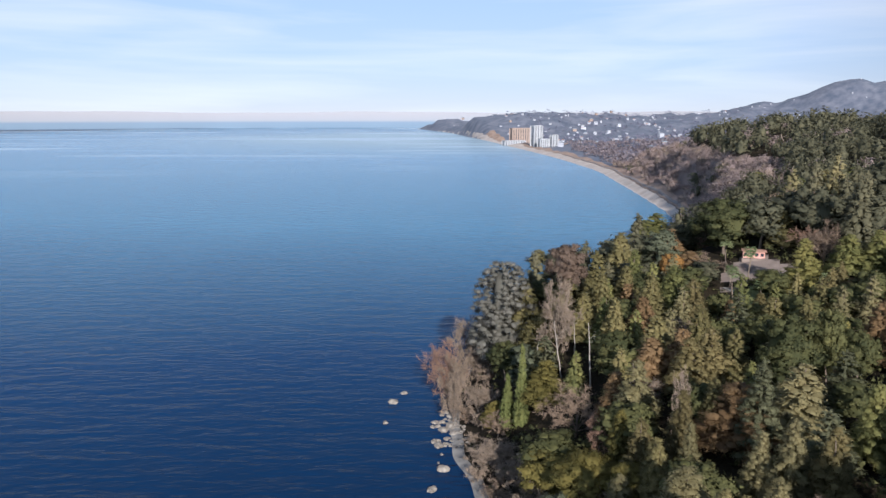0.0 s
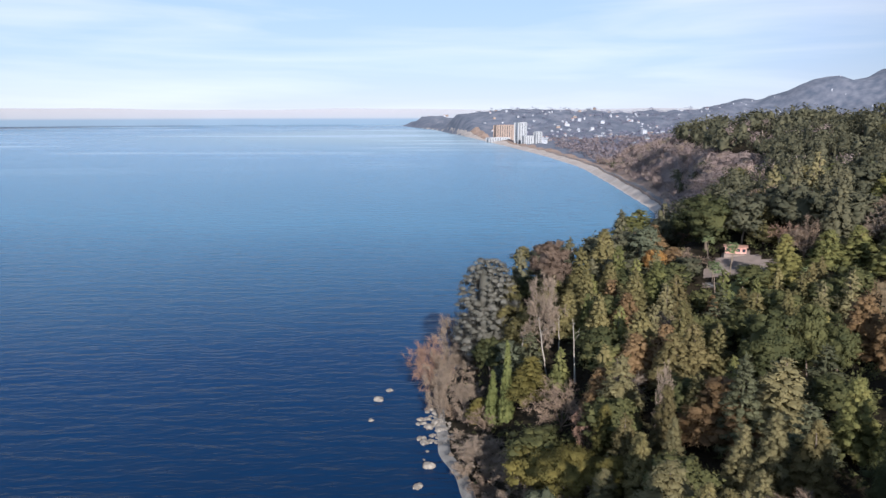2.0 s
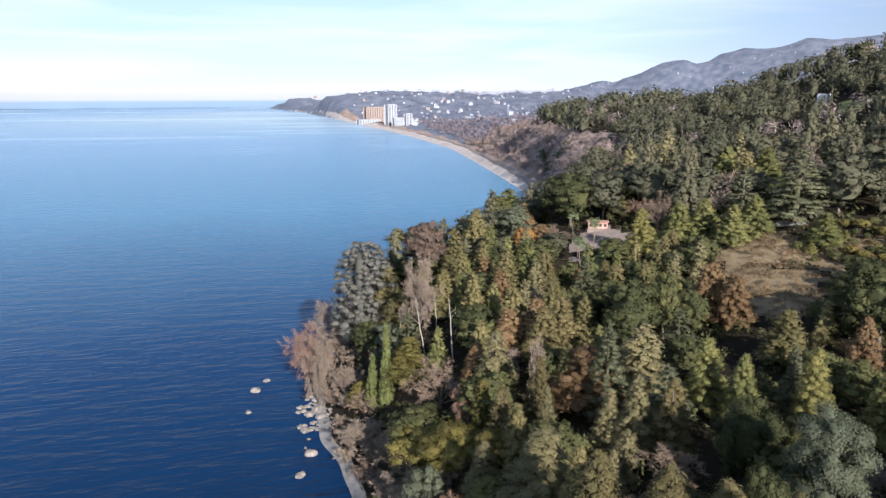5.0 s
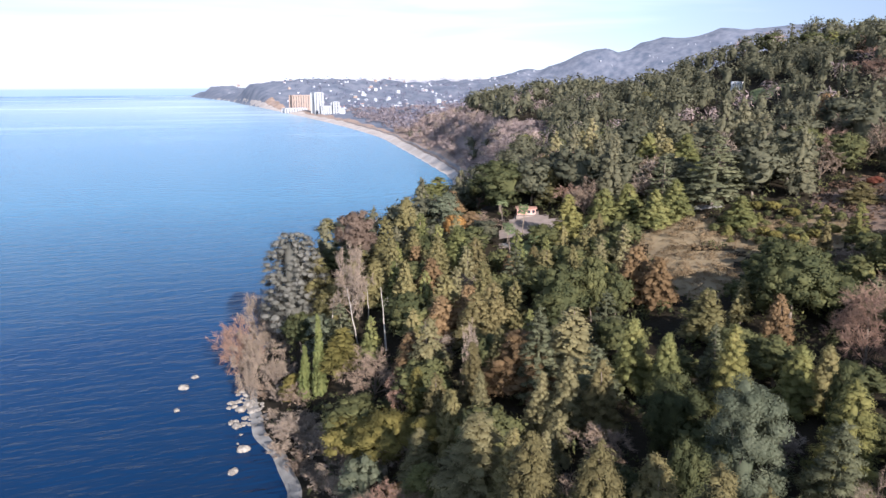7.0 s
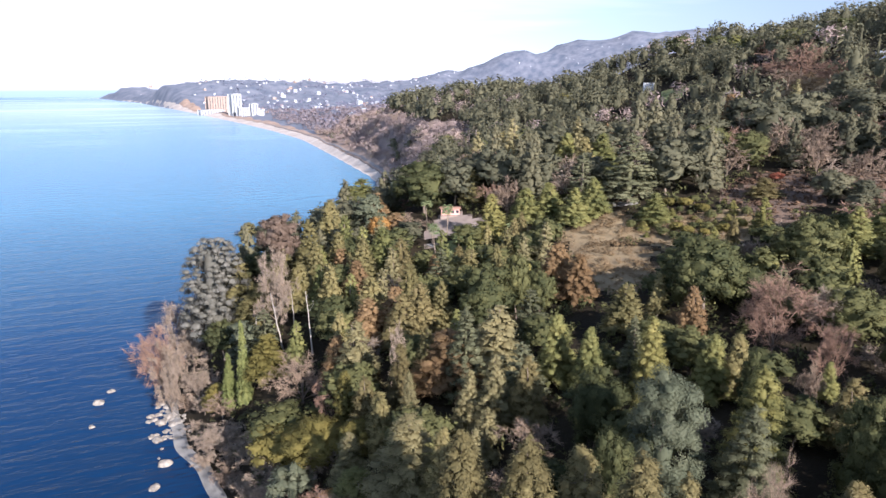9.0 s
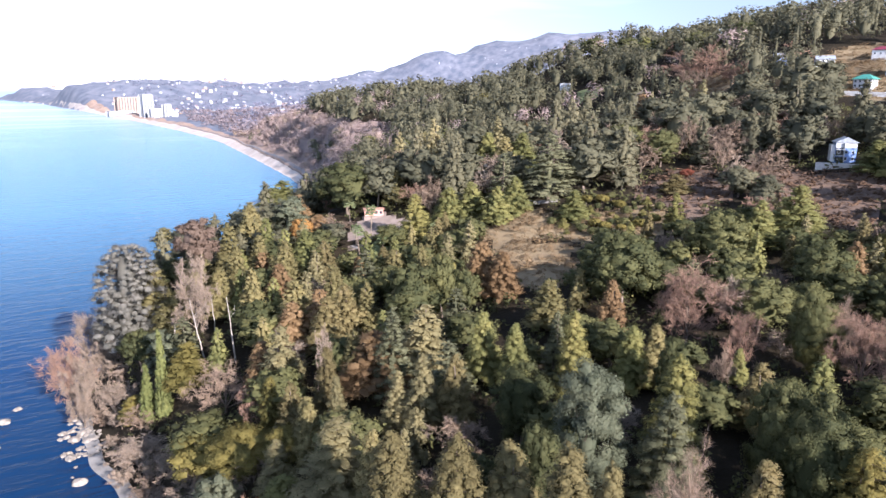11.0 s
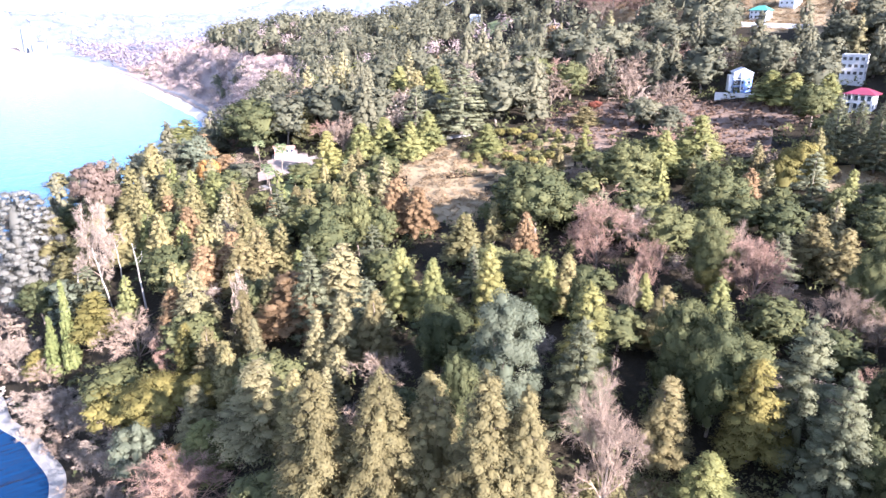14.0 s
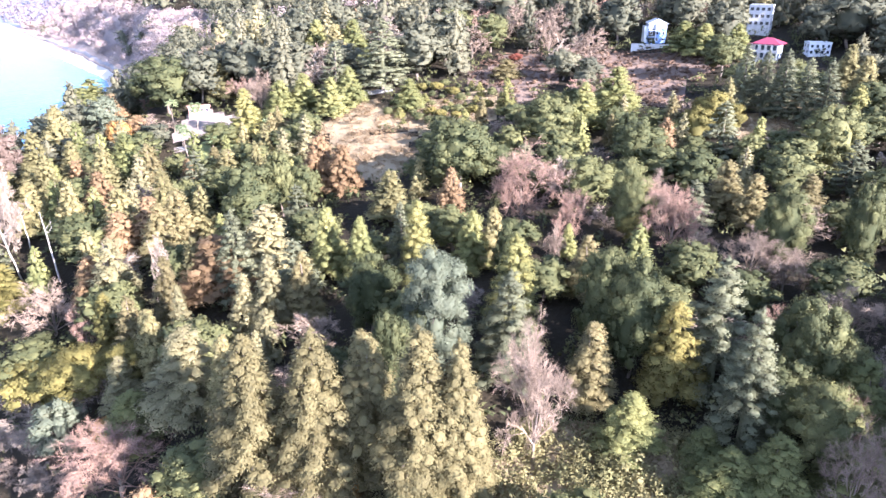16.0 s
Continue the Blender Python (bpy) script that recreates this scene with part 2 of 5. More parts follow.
def sea_material():
    m = bpy.data.materials.new("sea_water")
    m.use_nodes = True
    n, l = m.node_tree.nodes, m.node_tree.links
    b = n["Principled BSDF"]
    b.inputs["Roughness"].default_value, b.inputs["IOR"].default_value = 0.2, 1.33
    b.inputs["Specular IOR Level"].default_value = 0.058
    co = n.new("ShaderNodeTexCoord")
    heights = []
    for scale, stretch, turn, weight in ((0.16, (1.0, 0.32, 1.0), 12, 1.0), (0.4, (1.0, 0.36, 1.0), -10, 0.45), (0.02, (1.0, 0.5, 1.0), 20, 0.16)):
        mp, no, mu = n.new("ShaderNodeMapping"), n.new("ShaderNodeTexNoise"), n.new("ShaderNodeMath")
        mp.inputs["Scale"].default_value, mp.inputs["Rotation"].default_value = (stretch[1], stretch[0], 1), (0, 0, radians(turn))
        no.inputs["Scale"].default_value, no.inputs["Detail"].default_value = scale, 3.0
        mu.operation = "MULTIPLY"
        mu.inputs[1].default_value = weight
        l.new(co.outputs["Object"], mp.inputs["Vector"])
        l.new(mp.outputs["Vector"], no.inputs["Vector"])
        l.new(no.outputs["Fac"], mu.inputs[0])
        heights.append(mu)
    ad, ad2, bu = n.new("ShaderNodeMath"), n.new("ShaderNodeMath"), n.new("ShaderNodeBump")
    l.new(heights[0].outputs[0], ad.inputs[0])
    l.new(heights[1].outputs[0], ad.inputs[1])
    l.new(ad.outputs[0], ad2.inputs[0])
    l.new(heights[2].outputs[0], ad2.inputs[1])
    l.new(ad2.outputs[0], bu.inputs["Height"])
    bu.inputs["Strength"].default_value, bu.inputs["Distance"].default_value = 1.0, 1.1
    l.new(bu.outputs["Normal"], b.inputs["Normal"])
    # silty turquoise bay with calm patches; reflected sky is put into the far colour
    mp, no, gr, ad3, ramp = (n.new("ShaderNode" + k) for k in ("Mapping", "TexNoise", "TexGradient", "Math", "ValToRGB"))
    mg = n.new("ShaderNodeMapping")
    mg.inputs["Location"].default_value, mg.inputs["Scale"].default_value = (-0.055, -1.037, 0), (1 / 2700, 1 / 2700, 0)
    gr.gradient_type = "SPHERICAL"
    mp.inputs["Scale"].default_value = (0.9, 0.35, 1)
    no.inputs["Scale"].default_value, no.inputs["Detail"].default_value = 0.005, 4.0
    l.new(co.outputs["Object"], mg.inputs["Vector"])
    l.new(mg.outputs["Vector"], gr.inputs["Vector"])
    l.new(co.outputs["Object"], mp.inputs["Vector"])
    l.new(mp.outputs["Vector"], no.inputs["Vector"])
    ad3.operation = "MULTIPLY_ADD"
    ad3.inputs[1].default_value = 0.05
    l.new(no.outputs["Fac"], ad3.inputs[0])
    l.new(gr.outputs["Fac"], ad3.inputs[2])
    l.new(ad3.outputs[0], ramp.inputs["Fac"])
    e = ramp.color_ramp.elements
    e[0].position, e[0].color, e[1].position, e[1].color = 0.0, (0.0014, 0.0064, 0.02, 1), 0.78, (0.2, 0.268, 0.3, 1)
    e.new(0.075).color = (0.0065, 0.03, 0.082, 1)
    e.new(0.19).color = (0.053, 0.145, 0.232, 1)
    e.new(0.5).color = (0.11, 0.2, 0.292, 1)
    # long pale slicks on the far water, their sheen mixed into the colour
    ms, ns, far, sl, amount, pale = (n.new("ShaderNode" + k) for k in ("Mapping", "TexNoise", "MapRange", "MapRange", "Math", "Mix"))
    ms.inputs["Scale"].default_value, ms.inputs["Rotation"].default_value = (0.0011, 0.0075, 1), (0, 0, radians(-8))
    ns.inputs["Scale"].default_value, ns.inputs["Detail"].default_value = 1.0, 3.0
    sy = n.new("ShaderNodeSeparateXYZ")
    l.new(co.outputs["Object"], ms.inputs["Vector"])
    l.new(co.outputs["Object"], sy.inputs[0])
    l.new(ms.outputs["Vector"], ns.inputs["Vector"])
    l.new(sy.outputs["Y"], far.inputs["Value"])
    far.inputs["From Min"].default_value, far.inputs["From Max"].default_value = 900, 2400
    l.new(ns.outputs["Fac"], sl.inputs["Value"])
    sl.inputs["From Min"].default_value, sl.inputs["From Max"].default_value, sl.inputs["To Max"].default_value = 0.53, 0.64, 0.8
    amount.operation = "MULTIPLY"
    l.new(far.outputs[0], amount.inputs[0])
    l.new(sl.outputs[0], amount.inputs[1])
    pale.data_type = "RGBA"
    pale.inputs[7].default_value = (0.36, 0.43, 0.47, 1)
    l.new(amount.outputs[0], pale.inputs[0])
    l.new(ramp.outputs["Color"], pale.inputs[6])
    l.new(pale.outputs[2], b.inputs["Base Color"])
    return m


SEA = sea_material()


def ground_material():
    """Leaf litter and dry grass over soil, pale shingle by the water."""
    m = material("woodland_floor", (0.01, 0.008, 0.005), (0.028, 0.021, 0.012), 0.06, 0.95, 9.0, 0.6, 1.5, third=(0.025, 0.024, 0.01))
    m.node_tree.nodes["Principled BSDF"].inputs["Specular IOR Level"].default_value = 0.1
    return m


GROUND = ground_material()
SHINGLE = material("pale_shingle", (0.11, 0.1, 0.09), (0.2, 0.185, 0.165), 0.25, 0.9, 8.0, 0.5, 3.0)
STONE = material("weathered_boulder", (0.09, 0.075, 0.063), (0.23, 0.2, 0.165), 0.8, 0.85, 7.0, 0.7, 2.5)


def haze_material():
    """Colours of the horizon ring by height: far sea below, painted haze above."""
    m = material("painted_sea_haze", (0.2, 0.22, 0.26), (0.24, 0.255, 0.29), 0.001, 1.0)
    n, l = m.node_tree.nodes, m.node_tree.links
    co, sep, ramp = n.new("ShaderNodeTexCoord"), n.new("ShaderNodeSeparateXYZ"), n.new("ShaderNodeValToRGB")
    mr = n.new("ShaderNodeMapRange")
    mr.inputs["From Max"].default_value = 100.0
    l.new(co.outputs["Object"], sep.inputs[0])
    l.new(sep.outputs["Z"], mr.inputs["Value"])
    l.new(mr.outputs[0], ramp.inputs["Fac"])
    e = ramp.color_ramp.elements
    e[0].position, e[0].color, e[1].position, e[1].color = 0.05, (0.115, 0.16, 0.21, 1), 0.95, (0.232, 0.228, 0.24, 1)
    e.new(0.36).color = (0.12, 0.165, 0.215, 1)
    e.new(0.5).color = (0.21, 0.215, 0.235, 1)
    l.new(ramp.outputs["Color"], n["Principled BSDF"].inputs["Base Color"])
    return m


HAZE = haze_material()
# lilac-blue of the far hills: distance haze is painted into the base colour
FARHILL = material("far_hills_haze_tint", (0.05, 0.062, 0.088), (0.125, 0.127, 0.15), 0.025, 0.95, 9.0, third=(0.15, 0.145, 0.165))

WHITEWALL = material("white_render", (0.33, 0.328, 0.32), (0.44, 0.436, 0.425), 0.5, 0.8, 6.0)
HOTELWHITE = material("bright_hotel_render", (0.23, 0.235, 0.245), (0.29, 0.292, 0.3), 0.1, 0.8, 5.0)
BLUEWALL = material("pale_blue_render", (0.1, 0.16, 0.31), (0.14, 0.21, 0.38), 0.5, 0.75, 6.0)
TANWALL = material("warm_sandy_render", (0.2, 0.148, 0.118), (0.245, 0.18, 0.146), 0.1, 0.8, 6.0)
PINKWALL = material("terracotta_pink_render", (0.36, 0.17, 0.13), (0.45, 0.25, 0.2), 0.5, 0.8, 6.0)
CONCRETE = material("raw_concrete_blocks", (0.27, 0.25, 0.23), (0.4, 0.375, 0.345), 0.6, 0.9, 7.0)
REDROOF = material("crimson_sheet_roof", (0.1, 0.012, 0.024), (0.16, 0.02, 0.036), 0.8, 0.45, 4.0)
GREENROOF = material("turquoise_sheet_roof", (0.03, 0.15, 0.115), (0.05, 0.2, 0.155), 0.8, 0.45, 4.0)
GREYROOF = material("grey_sheet_roof", (0.14, 0.15, 0.165), (0.25, 0.27, 0.29), 0.8, 0.5, 4.0)
WHITEROOF = material("pale_mint_sheet_roof", (0.55, 0.66, 0.62), (0.7, 0.78, 0.74), 0.8, 0.5, 4.0)
BROWNROOF = material("brown_tile_roof", (0.2, 0.1, 0.07), (0.32, 0.18, 0.13), 0.8, 0.8, 5.0)
PANE = material("dark_window_glass", (0.015, 0.02, 0.03), (0.03, 0.04, 0.05), 0.5, 0.12, 2.0)
# near-black panel colour: the shade inside openings is painted, walls stay solid
OPENING_SHADE = material("painted_opening_shade", (0.02, 0.018, 0.016), (0.04, 0.035, 0.03), 0.5, 0.9, 2.0)


# ---------------------------------------------------------------- helpers for things
def part(name, bm, mat, parent, label=""):
    """One mesh object from a bmesh, under a thing or a part."""
    me = bpy.data.meshes.new(name)
    bm.to_mesh(me)
    bm.free()
    me.materials.append(mat)
    ob = new(name, me)
    if parent:
        ob.parent = parent
    if label:
        ob["label"] = label
    return ob


def mesh_of(name, verts, faces, mats, parent=None):
    me = bpy.data.meshes.new(name)
    me.from_pydata([], [], []) if len(verts) == 0 else fill(me, verts, faces)
    for m in mats if isinstance(mats, (list, tuple)) else [mats]:
        me.materials.append(m)
    ob = new(name, me)
    if parent:
        ob.parent = parent
    return ob


def fill(me, verts, faces):
    """Quick filling of a mesh from arrays; all faces have the same number of corners."""
    v, f = np.asarray(verts, np.float32), np.asarray(faces, np.int32)
    k = f.shape[1]
    me.vertices.add(len(v))
    me.vertices.foreach_set("co", v.ravel())
    me.loops.add(f.size)
    me.loops.foreach_set("vertex_index", f.ravel())
    me.polygons.add(len(f))
    me.polygons.foreach_set("loop_start", np.arange(0, f.size, k, dtype=np.int32))
    me.polygons.foreach_set("loop_total", np.full(len(f), k, np.int32))
    me.update(calc_edges=True)


def unit(v):
    return v / np.maximum(np.linalg.norm(v, axis=-1, keepdims=True), 1e-9)


def leaves(rng, at, out, size, along=None, droop=0.0, slim=0.5, lie=0.5):
    """Triangular sprays at the points; along: the way their tips point; lie: how flat they lie on the crown."""
    n = len(at)
    nor = unit(out + rng.normal(0, 0.34, (n, 3)))
    d = rng.normal(0, 0.75, (n, 3)) + np.array([0, 0, -droop])
    if along is not None:
        d = d * 0.45 + along
    d = unit(unit(d - (d * nor).sum(1, keepdims=True) * nor) + 0.5 * (1 - lie) * out)
    side = unit(np.cross(d, nor))
    s = (size * rng.uniform(0.6, 1.4, n))[:, None]
    verts = np.stack([at - side * s * slim - d * s * 0.3, at + side * s * slim - d * s * 0.3, at + d * s * 0.9], 1).reshape(-1, 3)
    return verts, np.arange(3 * n).reshape(-1, 3), np.repeat(unit(0.4 * out + 0.6 * nor), 3, 0)


def ico(level):
    """A unit ball of triangles."""
    bm = bmesh.new()
    bmesh.ops.create_icosphere(bm, subdivisions=level, radius=1.0)
    v, f = np.array([p.co for p in bm.verts]), np.array([[p.index for p in q.verts] for q in bm.faces])
    bm.free()
    return v, f


BALLS = {0: (np.zeros((0, 3)), np.zeros((0, 3), int)), 1: ico(1), 2: ico(2)}


def billow(rng, cen, rad, az, counts, size, level=1, comb=0.0, droop=0.3, slim=0.5, lie=0.5, top=0.3, whole=None):
    """Billows of foliage: an uneven dense body for each clump and a shell of small sprays over it.
    rad: reach outwards, across and up; az: the way each clump points. Gives vertices, faces and normals."""
    c, s = np.cos(az), np.sin(az)
    turn = np.zeros((len(az), 3, 3))
    turn[:, 0, 0], turn[:, 0, 1], turn[:, 1, 0], turn[:, 1, 1], turn[:, 2, 2] = c, -s, s, c, 1
    bv, bf = BALLS[level]
    body = bv[None] * rad[:, None] * (0.6 * rng.uniform(0.75, 1.2, (len(cen), len(bv), 1)))
    v0 = (np.einsum("nij,nkj->nki", turn, body) + cen[:, None]).reshape(-1, 3)
    n0 = unit(np.einsum("nij,nkj->nki", turn, bv[None] / rad[:, None]) + rng.normal(0, 0.25, body.shape)).reshape(-1, 3)
    f0 = (bf[None] + (np.arange(len(cen)) * len(bv))[:, None, None]).reshape(-1, 3)
    idx = np.repeat(np.arange(len(cen)), counts)
    d = unit(rng.normal(0, 1, (len(idx), 3)) + np.array([0.25, 0, top]))
    at = np.einsum("nij,nj->ni", turn[idx], d * rad[idx] * rng.uniform(0.55, 1.16, (len(idx), 1))) + cen[idx]
    out = unit(np.einsum("nij,nj->ni", turn[idx], d / rad[idx]))
    along = None
    if comb:
        along = comb * np.stack([c[idx], s[idx], 0 * c[idx] - droop], 1)
    v1, f1, n1 = leaves(rng, at, out, np.full(len(at), size), along, droop, slim, lie)
    v, nor = np.concatenate([v0, v1]), np.concatenate([n0, n1])
    return v, np.concatenate([f0, f1 + len(v0)]), unit(nor + 1.0 * whole(v))


def stick(a, b, ra, rb, sides=3):
    a, b = np.asarray(a, float), np.asarray(b, float)
    d = unit(b - a)
    x = unit(np.cross(d, [0.31, 0.87, 0.41]))
    y = np.cross(d, x)
    t = np.arange(sides) * 2 * np.pi / sides
    ring = np.cos(t)[:, None] * x + np.sin(t)[:, None] * y
    v = np.concatenate([a + ring * ra, b + ring * rb])
    f = [[i, (i + 1) % sides, sides + (i + 1) % sides, sides + i] for i in range(sides)]
    return v, np.array(f)


def sticks(rows, sides=3):
    """rows of a, b, ra, rb joined into one set of quads."""
    vs, fs, k = [], [], 0
    for a, b, ra, rb in rows:
        v, f = stick(a, b, ra, rb, sides)
        vs.append(v)
        fs.append(f + k)
        k += len(v)
    return np.concatenate(vs), np.concatenate(fs)


def tube(rows, sides=6):
    """One connected stem along consecutive rows."""
    t = np.arange(sides) * 2 * np.pi / sides
    ring = np.stack([np.cos(t), np.sin(t), 0 * t], 1)
    pts = [(rows[0][0], rows[0][2])] + [(r[1], r[3]) for r in rows]
    v = np.concatenate([np.asarray(p) + ring * r for p, r in pts])
    f = [[k * sides + i, k * sides + (i + 1) % sides, (k + 1) * sides + (i + 1) % sides, (k + 1) * sides + i] for k in range(len(rows)) for i in range(sides)]
    return v, np.array(f)


def trunk_rows(rng, height, r, lean=0.3, pieces=5):
    p, rows = np.zeros(3) + np.array([0, 0, -0.6]), []
    for i in range(pieces):
        q = p + np.array([*rng.normal(0, lean, 2), (height + 0.6) / pieces])
        rows.append((p, q, r * (1 - i / pieces) + 0.03, r * (1 - (i + 1) / pieces) + 0.03))
        p = q
    return rows


def core(profile, sides=9):
    """The dense inside of a crown, a closed body of rings (z, r), as triangles."""
    t = np.arange(sides) * 2 * np.pi / sides
    v = np.concatenate([np.stack([np.cos(t) * r, np.sin(t) * r, 0 * t + z], 1) for z, r in profile])
    f = []
    for k in range(len(profile) - 1):
        for i in range(sides):
            a, b = k * sides + i, k * sides + (i + 1) % sides
            f += [(a, b, b + sides), (a, b + sides, a + sides)]
    return v, np.array(f)


def with_core(v, f, nor, profile, sides=9):
    """Adds the core to a crown."""
    cv, cf = core(profile, sides)
    cn = unit(cv * np.array([1, 1, 0]) + np.array([0, 0, 0.3]))
    return np.concatenate([v, cv]), np.concatenate([f, cf + len(v)]), np.concatenate([nor, cn])


# crowns: each gives vertices, faces, normals and the rows of the trunk and limbs
def conifer_crown(rng, h, r, power=0.62, low=0.06, n=4200, clump=0.8, size=0.3, limbs=80, flat=0.7, droop=0.25, slim=0.34, sides=9, level=1, comb=0.9, lie=0.2, core_r=0.3):
    t = low + (1 - low) * (np.arange(limbs) + rng.uniform(0, 1, limbs)) / limbs
    az = np.arange(limbs) * 2.39996 + rng.normal(0, 0.4, limbs)
    reach = r * np.clip((1 - t) / (1 - low), 0, 1) ** power * rng.uniform(0.8, 1.06, limbs) + 0.12
    cen, rad, way = [], [], []
    rows = trunk_rows(rng, h * 0.97, min(0.018 * h, 0.1 * r), 0.12)
    for i in range(limbs):
        d = np.array([math.cos(az[i]), math.sin(az[i]), 0])
        k = 2 if reach[i] > 2.4 * clump else 1
        for j in range(k):
            s = (0.84, 0.5)[j] if k == 2 else 0.7
            c = clump * (0.6 + 0.5 * (1 - t[i])) * rng.uniform(0.75, 1.3)
            c = min(c, 0.62 * reach[i] + 0.2)
            cen.append(d * reach[i] * s + np.array([0, 0, t[i] * h + (0.12 - droop * s) * reach[i] * 0.6]) + rng.normal(0, 0.15, 3))
            rad.append((c * 1.2, c * 1.1, c * flat * 1.35))
            way.append(az[i])
        if i % 4 == 0:
            rows.append((np.array([0, 0, t[i] * h]), d * reach[i] * 0.8 + np.array([0, 0, t[i] * h]), 0.05, 0.02))
    cen.append(np.array([0, 0, h - 0.5]))
    rad.append((0.3, 0.3, 1.0))
    way.append(0.0)
    cen, rad = np.array(cen), np.array(rad)
    w = rad[:, 0] * rad[:, 2]
    counts = np.maximum(3, (n * w / w.sum())).astype(int)
    v, f, nor = billow(rng, cen, rad, np.array(way), counts, size, level, comb, 0.35 + droop, slim, lie,
                       whole=lambda p: unit(p * np.array([1, 1, 0]) + np.array([0, 0, 0.45 * r])))
    body = [(low * h + (1 - low) * h * k, max(0.05, core_r * r * max(0, 1 - k - 0.06) ** power)) for k in (0, 0.2, 0.4, 0.6, 0.8, 0.9)]
    if sides:
        v, f, nor = with_core(v, f, nor, [(low * h, 0.05)] + body, sides)
    return v, f, nor, rows


def dome_crown(rng, h, r, n=4600, clump=1.3, size=0.3, clumps=100, base=0.25, solid=0.6, tall=1.0, sides=9, level=1, slim=0.5, lie=0.45):
    mid, half = h * (1 + base) / 2, h * (1 - base) / 2
    d = unit(rng.normal(0, 1, (clumps, 3)) + np.array([0, 0, 0.4]))
    rr = rng.uniform(0.6, 0.95, clumps)[:, None]
    cen = d * rr * np.array([r, r, half * tall]) + np.array([0, 0, mid])
    c = clump * rng.uniform(0.6, 1.4, clumps)
    rad = np.stack([c, c, c * 0.85], 1)
    counts = np.maximum(3, n * c ** 2 / (c ** 2).sum()).astype(int)
    v, f, nor = billow(rng, cen, rad, np.arctan2(d[:, 1], d[:, 0]), counts, size, level, 0.0, 0.1, slim, lie,
                       whole=lambda p: unit((p - np.array([0, 0, mid])) / np.array([r, r, half])))
    rows = trunk_rows(rng, h * 0.7, 0.022 * h, 0.25)
    top_ = rows[2][1]
    rows += [(top_, cen[i], 0.09, 0.03) for i in range(0, clumps, max(1, clumps // 12))]
    if solid:
        v, f, nor = with_core(v, f, nor, [(mid - half * 0.66 * math.cos(a), solid * r * math.sin(a) + 0.02) for a in np.linspace(0, math.pi, 6 if sides > 6 else 4)], sides)
    return v, f, nor, rows


def bare_limbs(rng, h, r, first=9, depth=4, thick=0.018, fan=0.62):
    """Forking limbs that fill a rounded crown; gives the rows of the limbs and of the fine twigs."""
    limbs, twigs = [], []
    fork = h * rng.uniform(0.1, 0.18)
    limbs += [(np.array([0, 0, -0.6]), np.array([0, 0, fork]), thick * h, thick * h * 0.8)]

    def grow(p, d, length, rad, level):
        q = p + d * length
        (limbs if level < 3 else twigs).append((p, q, rad, rad * 0.6))
        if level == depth:
            return
        for _ in range(3):
            k = unit(d + rng.normal(0, fan, 3) + np.array([0, 0, 0.1]))
            grow(p + d * length * rng.uniform(0.35, 1.0), k, length * rng.uniform(0.5, 0.72), rad * 0.52, level + 1)

    for i in range(first):
        a = i * 2.4 + rng.normal(0, 0.3)
        tilt = 0.08 + 1.25 * ((i + 0.5) / first) ** 0.8
        end = np.array([math.cos(a) * math.sin(tilt) * r, math.sin(a) * math.sin(tilt) * r, (h - fork) * math.cos(tilt) * 0.95 + 0.06 * h])
        size = np.linalg.norm(end)
        grow(np.array([0, 0, fork * rng.uniform(0.7, 1.0)]), end / size, size * 0.5 * rng.uniform(0.85, 1.1), thick * h * 0.42, 0)
    return limbs, twigs


def strip_twigs(rng, rows, width=0.035, extra=2):
    """Fine twigs as slim triangles round the twig rows."""
    a, b = np.array([r[0] for r in rows]), np.array([r[1] for r in rows])
    vs = []
    for k in range(extra):
        s = rng.uniform(0, 1, (len(a), 1))
        p = a + (b - a) * s
        length = np.linalg.norm(b - a, axis=1, keepdims=True)
        d = unit((b - a) / length + rng.normal(0, 0.55, a.shape))
        side = unit(np.cross(d, rng.normal(0, 1, a.shape)))
        vs.append(np.stack([p - side * width, p + side * width, p + d * length * rng.uniform(0.7, 1.3, (len(a), 1))], 1))
    v = np.concatenate(vs).reshape(-1, 3)
    return v, np.arange(len(v)).reshape(-1, 3)


def soft_normals(me, nor):
    """Foliage takes its shading from the billow that it belongs to."""
    me.polygons.foreach_set("use_smooth", np.ones(len(me.polygons), bool))
    me.normals_split_custom_set_from_vertices(nor.tolist())


def tree(name, label, crown_mat, bark_mat, crown, group, category="tree"):
    """A tree of trunk and crown, at the origin."""
    v, f, nor, rows = crown
    root = tagged(new(name), label, category, group)
    tv, tf = tube(rows[:5], 6)
    mesh_of("trunk", tv, tf, bark_mat, root)
    slots = np.zeros(len(f), np.int32)
    if len(rows) > 5:
        lv, lf = sticks(rows[5:], 3)
        lf = np.concatenate([lf[:, [0, 1, 2]], lf[:, [0, 2, 3]]])
        v, f, slots = np.concatenate([v, lv]), np.concatenate([f, lf + len(v)]), np.concatenate([slots, np.full(len(lf), 1, np.int32)])
        nor = np.concatenate([nor, np.tile([0.0, 0.0, 1.0], (len(lv), 1))])
    ob = mesh_of("crown", v, f, [crown_mat, bark_mat], root)
    ob.data.polygons.foreach_set("material_index", slots)
    soft_normals(ob.data, nor)
    return root


